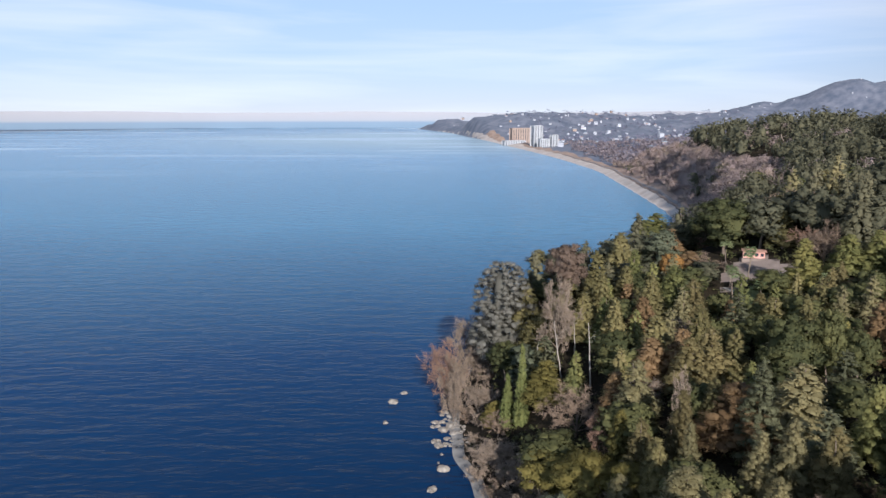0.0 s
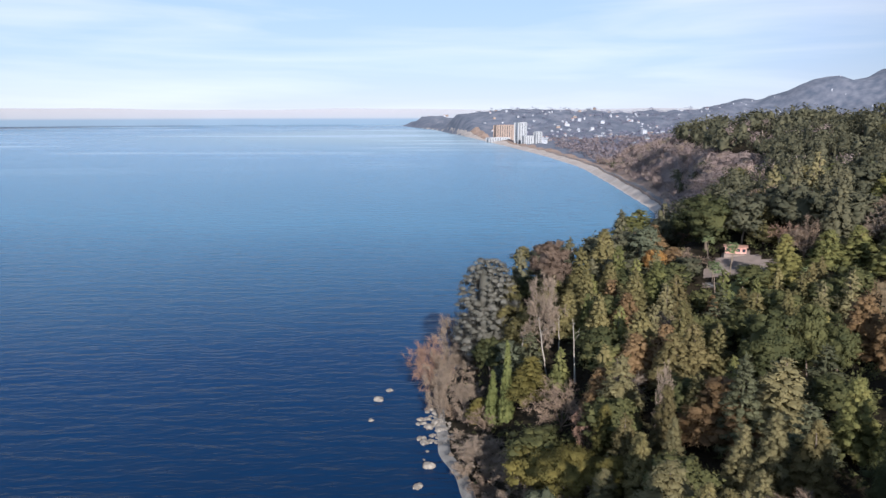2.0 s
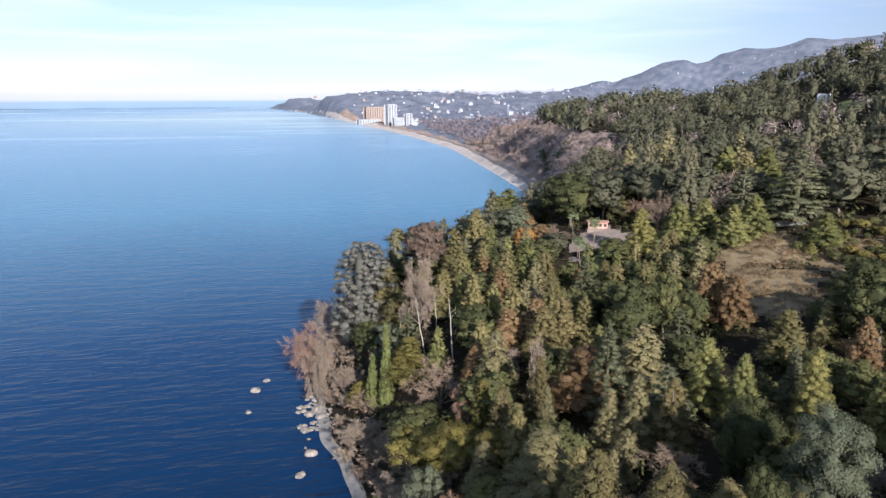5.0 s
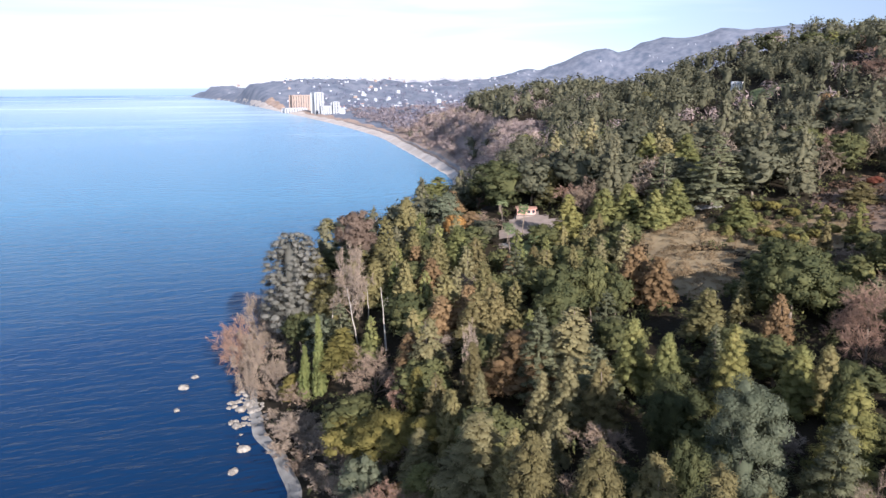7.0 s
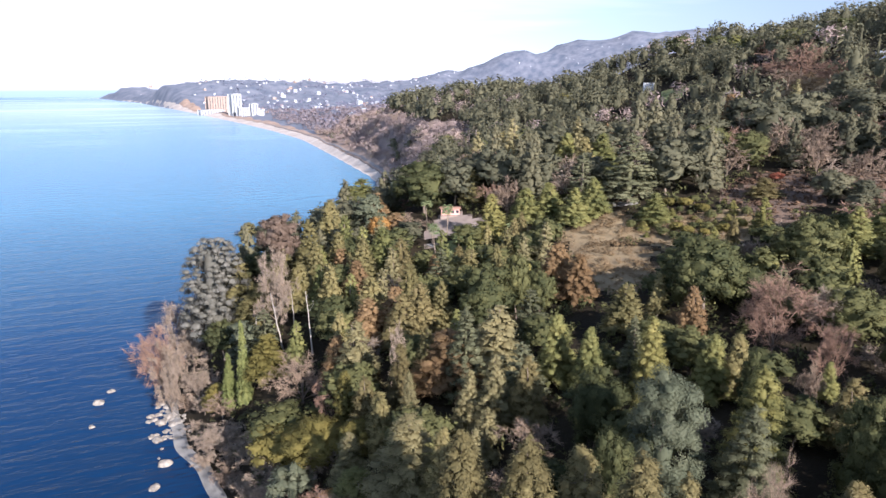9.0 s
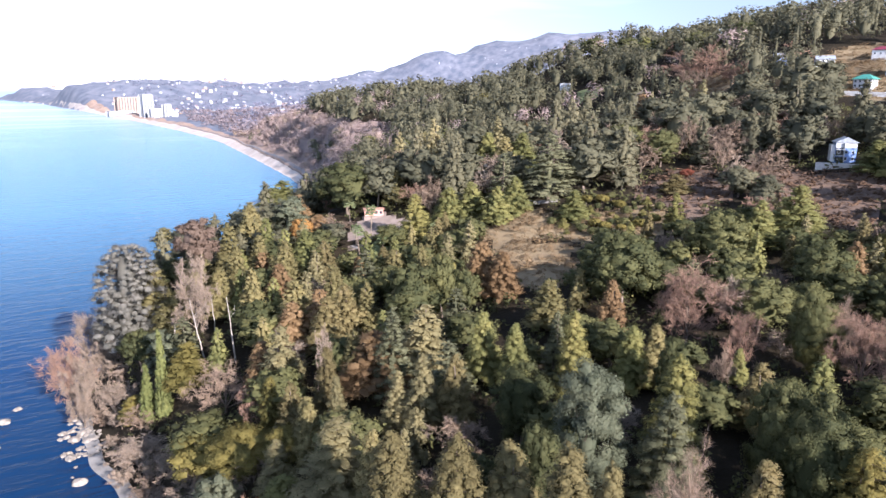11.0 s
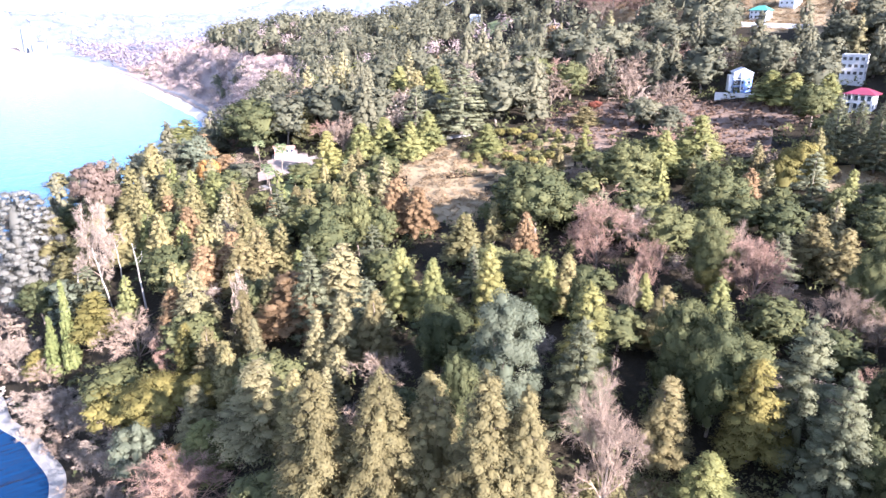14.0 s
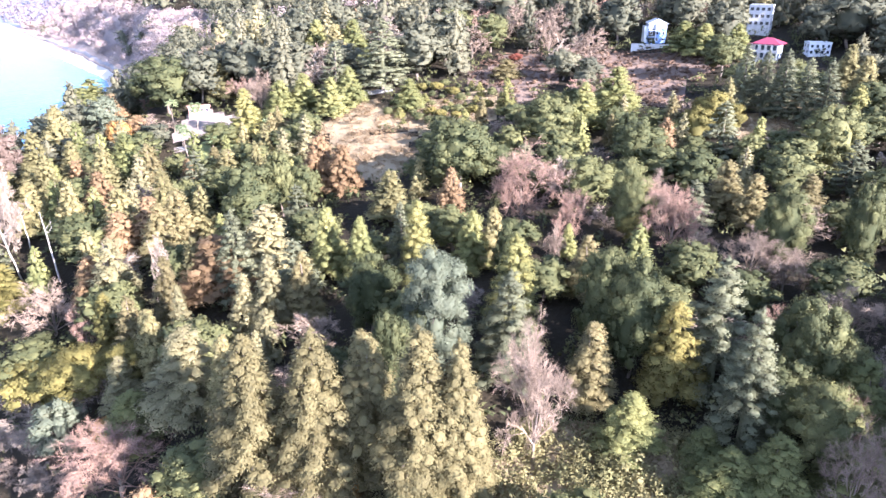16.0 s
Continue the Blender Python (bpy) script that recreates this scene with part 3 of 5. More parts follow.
def bare_tree(name, label, mat, bark_mat, rng, h, r, group, width=0.04, strips=6, **kw):
    root = tagged(new(name), label, "tree", group)
    limbs, twigs = bare_limbs(rng, h, r, **kw)
    v, f = tube(limbs[:1] + limbs[1:2], 6)
    mesh_of("trunk", v, f, bark_mat, root)
    v, f = strip_twigs(rng, twigs, width, strips)
    v2, f2 = sticks(limbs[2:] + twigs[::3], 3)
    f2 = np.concatenate([f2[:, [0, 1, 2]], f2[:, [0, 2, 3]]])
    mesh_of("crown", np.concatenate([v, v2]), np.concatenate([f, f2 + len(v)]), mat, root)
    return root


def place(proto, x, y, h, r, base_h, base_r, spin):
    m = Matrix.Translation((x, y, float(land(x, y)))) @ Matrix.Rotation(spin, 4, "Z")
    ob = copy_thing(proto, m)
    ob.scale = (r / base_r, r / base_r, h / base_h)
    return ob


# ---------------------------------------------------------------- sea, ground, distance
def polar_sheet(name, rings, rays, height, mats):
    """A sheet of rings round the origin, finer near it."""
    a = np.radians(np.asarray(rays, float))
    x, y = np.outer(rings, np.sin(a)), np.outer(rings, np.cos(a))
    z = height(x, y)
    nr, na = x.shape
    i, j = np.meshgrid(np.arange(nr - 1), np.arange(na - 1), indexing="ij")
    k = (i * na + j).ravel()
    faces = np.stack([k, k + 1, k + na + 1, k + na], 1)[:, ::-1]
    ob = mesh_of(name, np.stack([x, y, z], -1).reshape(-1, 3), faces, mats)
    ob.data.polygons.foreach_set("use_smooth", np.ones(len(faces), bool))
    return ob


# clearings: x, y, reach, ground (1 dry grass, 2 lawn, 3 gravel, 6 bracken)
CLEARINGS = [(98, 214, 11, 3), (91, 192, 8, 2), (84, 203, 3, 3), (139, 156, 13, 1), (151, 150, 11, 1), (122, 168, 11, 1), (108, 140, 11, 1), (116, 152, 10, 1),
             (131, 174, 8, 1), (205, 128, 15, 6), (190, 112, 12, 6), (206, 150, 10, 6), (188, 163, 9, 6), (174, 70, 9, 1), (190, 64, 8, 1), (57, 40, 8, 1),
             (63, 33, 7, 1), (308, 168, 12, 1), (318, 145, 18, 1), (330, 372, 14, 2), (299, 246, 10, 1), (330, 195, 10, 1), (312, 170, 15, 1), (330, 184, 14, 1), (322, 205, 12, 1), (296, 254, 12, 1), (306, 262, 20, 1), (299, 240, 14, 1), (318, 280, 12, 1), (212, 112, 12, 6), (180, 108, 8, 6), (182, 158, 14, 6), (172, 146, 9, 6), (345, 175, 22, 1), (352, 200, 18, 1), (340, 160, 15, 1), (300, 185, 12, 1)]


def cover(x, y):
    """Which ground lies at x, y."""
    slot = np.zeros(np.shape(x), int)
    for cx, cy, reach, what in CLEARINGS:
        near = np.hypot(x - cx, y - cy) < reach * (1 + 0.2 * np.sin(np.arctan2(y - cy, x - cx) * 3 + cx))
        slot = np.where(near, what, slot)
    return slot


width = lambda y: np.interp(y, [60, 120, 150, 172, 180, 200, 300, 600, 900, 1200, 2000, 3200, 4500], [2, 2, 2, 2, 2, 2, 2, 6, 10, 17, 28, 9, 3])
backshore = lambda y: np.interp(y, [540, 640, 1100, 1700], [8, 15, 30, 52])
rings = np.concatenate([[0.05, 10, 20], np.exp(np.linspace(np.log(30), np.log(500), 150)), np.exp(np.linspace(np.log(507), np.log(4920), 120))])
rays = np.concatenate([np.arange(-180, -12, 6), np.arange(-12, 26, 0.4), np.arange(26, 90, 0.8), np.arange(90, 181, 5)])
GRAVEL = material("pink_gravel", (0.14, 0.107, 0.087), (0.2, 0.152, 0.125), 0.4, 0.95, 8.0, 0.3, 6.0)
FERN = material("dry_bracken_ground", (0.0600, 0.0370, 0.0247), (0.1260, 0.0762, 0.0456), 0.06, 0.95, 9.0, 0.5, 2.0, third=(0.07, 0.075, 0.032))
LITTER = material("brown_leaf_litter", (0.095, 0.066, 0.056), (0.17, 0.12, 0.1), 0.05, 0.95, 9.0, 0.5, 1.0, third=(0.1, 0.1, 0.06))
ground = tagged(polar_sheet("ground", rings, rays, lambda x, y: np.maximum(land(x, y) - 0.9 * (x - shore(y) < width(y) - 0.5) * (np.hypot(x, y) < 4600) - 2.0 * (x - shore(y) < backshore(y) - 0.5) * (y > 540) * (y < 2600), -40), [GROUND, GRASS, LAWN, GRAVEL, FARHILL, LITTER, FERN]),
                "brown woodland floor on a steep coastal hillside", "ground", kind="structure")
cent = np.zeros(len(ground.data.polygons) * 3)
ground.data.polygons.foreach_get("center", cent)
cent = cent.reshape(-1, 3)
# beyond 1200 m the ground takes the haze-tinted hill colour
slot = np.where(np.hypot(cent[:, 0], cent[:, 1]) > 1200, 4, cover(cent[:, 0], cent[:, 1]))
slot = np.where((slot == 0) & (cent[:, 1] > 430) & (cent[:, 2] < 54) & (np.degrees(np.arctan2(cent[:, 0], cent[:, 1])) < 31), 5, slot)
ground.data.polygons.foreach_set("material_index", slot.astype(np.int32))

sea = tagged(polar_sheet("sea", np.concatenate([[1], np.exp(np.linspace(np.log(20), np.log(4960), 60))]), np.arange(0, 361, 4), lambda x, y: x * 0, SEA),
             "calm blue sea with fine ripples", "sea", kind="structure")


def shore_strip(name, y0, y1, n, inner, outer, lift, mat, label, category):
    """A strip of beach along the waterline, between two distances inland."""
    y = y0 + (y1 - y0) * np.linspace(0, 1, n) ** 1.6
    s = np.linspace(0, 1, 9)
    a, b = np.broadcast_to(inner(y), y.shape), np.broadcast_to(outer(y), y.shape)
    uu = a[:, None] + (b - a)[:, None] * s
    x, yy = shore(y)[:, None] + uu, np.repeat(y[:, None], 9, 1)
    z = land(x, yy) + lift * np.minimum(1, np.minimum(s, 1 - s) * 6 + 0.15)
    k = (np.arange(n - 1)[:, None] * 9 + np.arange(8)).ravel()
    ob = mesh_of(name, np.stack([x, yy, z], -1).reshape(-1, 3), np.stack([k, k + 1, k + 10, k + 9], 1), mat)
    ob.data.polygons.foreach_set("use_smooth", np.ones(len(k), bool))
    return tagged(ob, label, category, kind="structure")


SAND = material("pale_pinkish_sand", (0.27, 0.225, 0.19), (0.4, 0.335, 0.285), 0.05, 0.9, 8.0, 0.4, 1.0)
shore_strip("beach", 40, 520, 360, lambda y: y * 0 - 1.5, width, 0.2, SHINGLE, "pale shingle beach along the waterline", "beach")
shore_strip("bay_beach", 520.5, 4560, 400, lambda y: y * 0 - 3, width, 0.3, SAND, "pale pinkish sand beach round the bay", "beach")
SCRUBLAND = material("dry_brown_coastal_scrub", (0.16, 0.105, 0.075), (0.27, 0.185, 0.135), 0.06, 0.95, 9.0, 0.6, 0.5, third=(0.36, 0.25, 0.17))
shore_strip("coastal_strip", 540, 2600, 260, lambda y: width(y) + 0.5, backshore, 0.8, SCRUBLAND, "dry brown scrub strip behind the beach", "ground")
TRACK = material("dark_ballast_track", (0.11, 0.095, 0.09), (0.18, 0.155, 0.145), 0.2, 0.95, 6.0)
shore_strip("track", 545, 1500, 160, lambda y: width(y) + 1.5, lambda y: width(y) + 4.5, 1.1, TRACK, "dark railway track bed behind the beach", "track")

# backdrop ring that carries the painted far sea and haze along the horizon
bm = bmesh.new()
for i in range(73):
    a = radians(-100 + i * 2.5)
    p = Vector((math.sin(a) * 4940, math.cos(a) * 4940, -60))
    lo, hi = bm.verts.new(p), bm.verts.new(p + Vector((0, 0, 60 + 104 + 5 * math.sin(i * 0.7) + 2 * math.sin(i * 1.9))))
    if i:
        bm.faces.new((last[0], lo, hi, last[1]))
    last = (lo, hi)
tagged(part("backdrop", bm, HAZE, None), "backdrop of far sea and haze painted along the horizon", "distance", kind="structure")

# ---------------------------------------------------------------- trees
R = np.random.default_rng(7)
KINDS = {}


def kind(key, count, name, label, group, mat, shape, h, r, bark=None):
    """Dense, middling and sparse versions of one kind of tree; shape(rng, share, big) gives its crown."""
    sets = []
    for lot, (share, big, level, n) in enumerate(((5.5, 0.46, 1, count), (1.5, 0.76, 1, count), (0.62, 1.1, 1, count), (0.36, 1.4, 1, max(1, count - 1)))):
        sets.append([tree(name, label, mat, bark or BARK, shape(np.random.default_rng(100 * lot + 17 * i + sum(map(ord, key))), share, big, level), group) for i in range(n)])
    KINDS[key] = (sets, h, r)


def bare_kind(key, count, name, label, group, mat, h, r, bark=None, **kw):
    bark = bark or BARK
    sets = []
    for lot, (width, strips, depth, n) in enumerate(((0.014, 16, 4, count), (0.024, 9, 4, count), (0.05, 14, 3, count), (0.07, 9, 3, 1))):
        sets.append([bare_tree(name, label, mat, bark, np.random.default_rng(100 * lot + 13 * i + sum(map(ord, key))), h, r, group, width, strips, depth=depth, **kw) for i in range(n)])
    KINDS[key] = (sets, h, r)




def cone(h, r, **kw):
    """A conifer's shape; the sparse versions have fewer, larger billows."""
    def shape(g, share, big, level):
        few = 0.62 if share < 1 else 1.0
        return conifer_crown(g, h, r, **{**kw, "n": int(kw.get("n", 3400) * share), "size": kw.get("size", 0.42) * big, "level": level,
                                         "limbs": int(kw.get("limbs", 80) * few), "clump": kw.get("clump", 0.8) / few ** 0.4})
    return shape


def dome(h, r, **kw):
    def shape(g, share, big, level):
        few = 0.62 if share < 1 else 1.0
        return dome_crown(g, h, r, **{**kw, "n": int(kw.get("n", 3100) * share), "size": kw.get("size", 0.42) * big, "level": level,
                                      "clumps": int(kw.get("clumps", 100) * few), "clump": kw.get("clump", 1.3) / few ** 0.4})
    return shape


kind("sugi", 4, "conifer_tree", "olive-green conifer with dense clumped foliage", "conifers of the wood", OLIVE, cone(20, 3.6, size=0.42, power=0.7, clump=0.85, limbs=90, flat=1.15, droop=0.1), 20, 3.6)
kind("green", 3, "conifer_tree", "deep green conifer with dense clumped foliage", "conifers of the wood", GREEN, cone(20, 3.6, power=0.72, clump=0.85, limbs=90, flat=1.15, droop=0.1), 20, 3.6)
kind("broad", 3, "broad_conifer", "broad tan-olive conifer with fine hanging sprays", "broad conifers", TAN, cone(22, 5.5, power=0.74, low=0.1, n=7600, size=0.38, clump=1.0, flat=0.85, droop=0.5, limbs=130), 22, 5.5)
kind("gold", 2, "golden_conifer", "golden-brown conifer with clumped winter foliage", "golden conifers", GOLD, cone(18, 3.0, power=0.68, clump=0.8, flat=1.1, droop=0.1), 18, 3.0)
kind("rust", 2, "rusty_conifer", "rust-brown conifer with feathery winter foliage", "rusty conifers", RUST, cone(19, 4.4, power=0.58, clump=1.0, flat=1.1, droop=0.1, limbs=90), 19, 4.4)
kind("greygreen", 2, "grey_green_conifer", "grey-green conifer with drooping layered sprays", "grey-green conifers", GREYGREEN, cone(20, 3.8, power=0.75, clump=0.9, flat=0.85, droop=0.4, limbs=90), 20, 3.8)
kind("silver", 1, "silvery_cedar", "tall silvery-grey cedar with a rounded leaning crown", "cedars", SILVER, cone(26, 10, power=0.25, low=0.08, n=9000, size=0.5, clump=1.3, flat=0.6, limbs=190, droop=0.2, core_r=0.3), 26, 10)
kind("rosy", 1, "rosy_conifer", "conifer with rosy-brown thinning winter top", "rusty conifers", ROSY, dome(26, 5, n=5600, base=0.55, clump=1.0, clumps=70), 26, 5)
kind("cedar", 3, "cedar_tree", "grey-green cedar with layered spreading branches", "cedars", CEDAR, cone(20, 6, power=0.75, n=5200, clump=1.1, flat=0.4, limbs=95, droop=0.12, core_r=0.1), 20, 6)
kind("dome", 4, "broadleaf_tree", "dark green broadleaf evergreen with a dense domed crown", "broadleaf evergreens", DARK, dome(15, 6, base=0.1), 15, 6)
kind("lime", 2, "yellow_green_tree", "yellow-green leafy tree in low winter sun", "yellow-green trees", LIME, dome(11, 5, n=3800, clump=1.2), 11, 5)
kind("limeconifer", 2, "yellow_green_conifer", "yellow-green conifer with soft upright sprays", "yellow-green conifers", LIME, cone(16, 3, power=0.5, clump=0.8, flat=0.9), 16, 3)
kind("fresh", 2, "fresh_green_conifer", "fresh green conifer with drooping sprays", "fresh green conifers", FRESH, cone(18, 4.2, power=0.6, clump=1.05, droop=0.35), 18, 4.2)
kind("cypress", 1, "cypress_tree", "slim bright green cypress tapering to a thin spire", "cypresses", CYPRESS, cone(20, 1.6, power=0.8, low=0.02, n=8000, clump=0.34, size=0.24, limbs=230, flat=1.7, droop=0.0, comb=0.2, core_r=0.55), 20, 1.6)
kind("pine", 2, "pine_tree", "pale blue-green pine with rounded separate tufts", "pines", PALE, dome(20, 5.5, n=8500, clump=1.3, size=0.36, clumps=100, base=0.0, tall=1.0, solid=0.25), 20, 5.5)
kind("bamboo", 1, "bamboo_clump", "yellow-green bamboo clump with plumed tops", "bamboo", LIME, dome(10, 4.5, n=3600, clump=1.0, clumps=60, base=0.05), 10, 4.5)
kind("orange", 1, "orange_tree", "tree in orange autumn leaf", "orange trees", ORANGE, dome(10, 4, n=2600, clump=1.0), 10, 4)
kind("hillconifer", 3, "hill_conifer", "hazy grey-green conifer of the hillside", "conifers of the hill", FARGREEN, cone(20, 3.8, power=0.68, clump=1.0, limbs=70, flat=1.1, droop=0.1), 20, 3.8)
kind("hilldome", 3, "hill_broadleaf", "hazy dark green broadleaf evergreen of the hillside", "broadleaf evergreens of the hill", FARDARK, dome(15, 6, base=0.1), 15, 6)
kind("red", 1, "red_tree", "small tree in red autumn leaf", "red trees", RED, dome(8, 3.5, n=2400, clump=1.0), 8, 3.5)
bare_kind("bare", 3, "bare_tree", "bare grey-brown tree with fine winter twigs", "bare trees", TWIG, 14, 5.5)
bare_kind("pinkbare", 2, "reddish_bare_tree", "bare tree with pinkish-red winter twigs", "reddish bare trees", PINKTWIG, 14, 6)
bare_kind("brownbare", 2, "brown_bare_tree", "bare brown thicket tree with dense dry twigs", "brown bare trees", BROWNTWIG, 11, 5.5, first=10)

placed = []


def put(key, x, y, h, r, lots=(128, 330, 480)):
    sets, bh, br = KINDS[key]
    d = math.hypot(x, y)
    protos = sets[sum(d >= e for e in lots)]
    place(protos[int(R.integers(len(protos)))], x, y, h, r, bh, br, R.uniform(0, 6.28))
    placed.append((x, y, r))


SILVER_SPOTS = [(17.5, 202.2, 29, 11.6)]
for spot in SILVER_SPOTS:
    put("silver", *spot, (400, 500, 600))
SUGI_A = [(57.8, 418, 17.7, 12), (24.2, 202.6, 15, 5.9), (46.8, 209.3, 17, 5.5), (58.3, 227.1, 18.4, 6.7), (176.6, 514.5, 13.6, 16.9), (201.9, 372.3, 15, 11), (225.2, 362.2, 15, 11), (151.2, 217, 14.3, 6.2), (111.6, 228.2, 12.2, 5.7), (55.1, 181.3, 15, 5.4), (59.2, 156.2, 13.6, 4.8), (48.7, 154, 13.6, 5.6), (88.6, 110.3, 10.9, 5.4), (140.4, 120.5, 8.2, 2.5), (86.8, 79.2, 11.6, 3.5), (35.2, 106.9, 12.2, 3.2), (49.7, 121.2, 11.6, 3.9), (42.5, 168.2, 15, 4.4), (43.3, 186.5, 16.3, 4.8), (52.2, 196.2, 15, 5.1)]
for spot in SUGI_A:
    put("sugi", *spot)
SUGI_B = [(37.7, 182.1, 13.6, 5.4), (61.8, 142.7, 12.2, 3.6), (80.4, 166.1, 9.5, 4.9), (28.4, 189.4, 9.5, 5.1), (24.8, 189.4, 8.8, 5.1), (35.2, 108.4, 12.2, 3.9), (37.9, 86.6, 13.6, 3.6), (204.7, 64.2, 11.6, 4.3), (195.8, 57.2, 11.6, 4.1)]
for spot in SUGI_B:
    put("sugi", *spot)
ROSY_SPOTS = [(33.6, 187, 27, 5.8)]
for spot in ROSY_SPOTS:
    put("rosy", *spot)
BROWNBARE_SPOTS = [(30.2, 178, 24, 7), (14.7, 155.8, 10, 9.7), (18.2, 143.3, 9, 5.8), (10.5, 205.7, 15, 6.9), (9.9, 185.7, 12, 4.8), (44.2, 124.4, 15, 2.5), (113.6, 84.4, 14, 5.2), (27.3, 115.8, 7, 4.9), (22.5, 131.1, 7, 5.4), (14.1, 159.9, 7, 7.9), (38.2, 63.4, 5, 2.2), (19.7, 125, 9, 6.4), (106, 50.6, 8, 3.5)]
for spot in BROWNBARE_SPOTS:
    put("brownbare", *spot)
GREEN_A = [(58, 208.6, 16.3, 5.2), (146.3, 505.2, 16.3, 14.9), (163.5, 533.5, 16.3, 14.2), (194.4, 438.9, 13.6, 13.5), (185.5, 367.3, 14.3, 10.7), (212.5, 365.2, 15, 11.9), (151.1, 228.6, 15, 7.1), (156.9, 214.2, 15, 7.5), (121.2, 192.5, 12.2, 5.8), (114.7, 195.9, 12.2, 6.4), (122.5, 179.7, 12.2, 5.5), (130.9, 181.8, 12.2, 5.8), (139.3, 163.1, 9.5, 5.5), (62.1, 184.8, 15.6, 6.1), (67.8, 103.2, 13.6, 4.2), (69.1, 95, 12.9, 3.4), (154.2, 110.1, 12.2, 5.4), (165.1, 107.5, 13.6, 8), (83.4, 81.3, 11.6, 4.1), (97.9, 71.1, 6.8, 1.9)]
for spot in GREEN_A:
    put("green", *spot)
GREEN_B = [(399.9, 396.3, 18.4, 10.1), (219.5, 119.6, 10.2, 7), (217.6, 111.5, 10.2, 6.3), (217.7, 101, 10.9, 5.9), (28.1, 100.1, 9.5, 6.1), (64.6, 36.1, 8.2, 4.4), (68.3, 28.4, 5.4, 3), (68.1, 20, 8.8, 4.3), (81.7, 17.1, 10.9, 5.2), (65.3, 23.8, 6.8, 4.8), (72.8, 13, 7.5, 4.9)]
for spot in GREEN_B:
    put("green", *spot)
RUST_SPOTS = [(81.3, 248.6, 12.2, 6.4), (77.9, 218, 9.5, 7.1), (45.7, 147.6, 11.6, 5.8), (36.3, 139.9, 10.9, 4.3), (52.2, 116.3, 12.2, 8), (90.9, 139.5, 13.6, 6.4), (92.4, 132.5, 11.6, 5), (94.7, 98.3, 12.2, 3.6), (50.4, 171.8, 12.2, 4.9), (38.6, 59, 4.1, 3.8)]
for spot in RUST_SPOTS:
    put("rust", *spot)
DOME_A = [(96, 236.8, 19, 11.7), (60.2, 80.4, 14, 4.9), (69, 134.3, 16, 6.8), (76.8, 134.1, 16, 4.1), (106.8, 108.9, 18, 8.6), (116.4, 81.3, 11, 6.3), (137.8, 108.7, 14, 7.1), (134.9, 81.4, 12, 6.3), (108.3, 65.4, 15, 4.6), (78.1, 49.6, 17, 4.8), (76.8, 44, 17, 4.5), (17.4, 187.2, 11, 5.1), (187.3, 193.8, 15, 8.6), (192.6, 179.8, 13, 6.9), (91.3, 191.9, 8, 5.6), (80.8, 131.1, 12, 4.1), (394.6, 446.6, 17, 10.3), (405, 419.3, 17, 10.6), (378.2, 356.8, 16, 9.9), (364.9, 314.9, 16, 9.6)]
for spot in DOME_A:
    put("dome", *spot)
DOME_B = [(378.2, 294, 17, 9.2), (204.6, 98.4, 12, 5.9), (78.4, 45.3, 17, 4.6), (49.7, 62.7, 17, 3.3), (82.7, 23.7, 16, 4.5), (110.7, 39.4, 15, 4.3), (115.8, 29.6, 15, 3.2), (154.4, 49, 14, 6.5), (145.5, 89.8, 10, 4.5), (146.5, 61.8, 9, 3.5), (23, 133.5, 10, 7.8), (90.9, 23.9, 9, 3.1), (82.9, 72.3, 12, 2.5), (74.4, 18, 12, 4.5), (76.4, 23.6, 12, 4.3), (84.5, 20.5, 11, 3.7)]
for spot in DOME_B:
    put("dome", *spot)
GOLD_SPOTS = [(117.1, 245.5, 13.6, 7.9), (64, 175.2, 13.6, 4.4), (50.6, 138, 13.6, 5.2), (56.6, 142.7, 12.9, 4.8), (42.2, 116.6, 13.6, 3), (56.6, 94.3, 12.9, 3.7), (88.4, 60.3, 11.6, 3.6), (238.4, 199.7, 10.9, 5.6), (175.2, 156.6, 6.1, 5.7), (82.6, 177.8, 6.8, 3.1), (68.7, 44.8, 12.2, 3.6), (125, 56, 10.9, 4.4), (122.9, 49.6, 10.2, 3.9), (133, 43.8, 8.2, 3.5)]
for spot in GOLD_SPOTS:
    put("gold", *spot)
FRESH_SPOTS = [(100.5, 192.3, 15, 6.1), (75.4, 86.8, 15, 3.7), (72, 61.2, 18, 5)]
for spot in FRESH_SPOTS:
    put("fresh", *spot)
BARE_SPOTS = [(112.9, 204.9, 16, 6.6), (29.1, 144.1, 12, 7.8), (110.2, 62.1, 15, 3.5), (90.8, 68.9, 11, 2.2), (81.8, 218.2, 9, 8.3), (136.8, 123.1, 8, 5.8), (307.6, 267.3, 12, 11.1), (56, 43.6, 21, 5.1), (33.7, 62.5, 11, 6.1), (98.1, 24.1, 10, 4.6), (69.8, 13.1, 13, 4), (63.6, 87.3, 9, 2.1), (106.5, 36.3, 8, 4.7), (106.1, 41.6, 10, 4.8)]
for spot in BARE_SPOTS:
    put("bare", *spot)
CEDAR_SPOTS = [(145.5, 183.3, 22, 11.3), (53.5, 111.9, 18, 5.1), (65.2, 56.1, 17, 6.1), (76.4, 92.5, 13, 3), (395.7, 428.1, 18, 9.5), (373.1, 300.4, 19, 8.3), (72.9, 26.2, 19, 5.1), (80.6, 34.2, 19, 6.1), (181.4, 80.6, 17, 5.6), (181.4, 75.4, 16, 4.9), (179.9, 70, 17, 5), (178.8, 64.2, 16, 4.8), (177.5, 59, 16, 4.9)]
for spot in CEDAR_SPOTS:
    put("cedar", *spot)
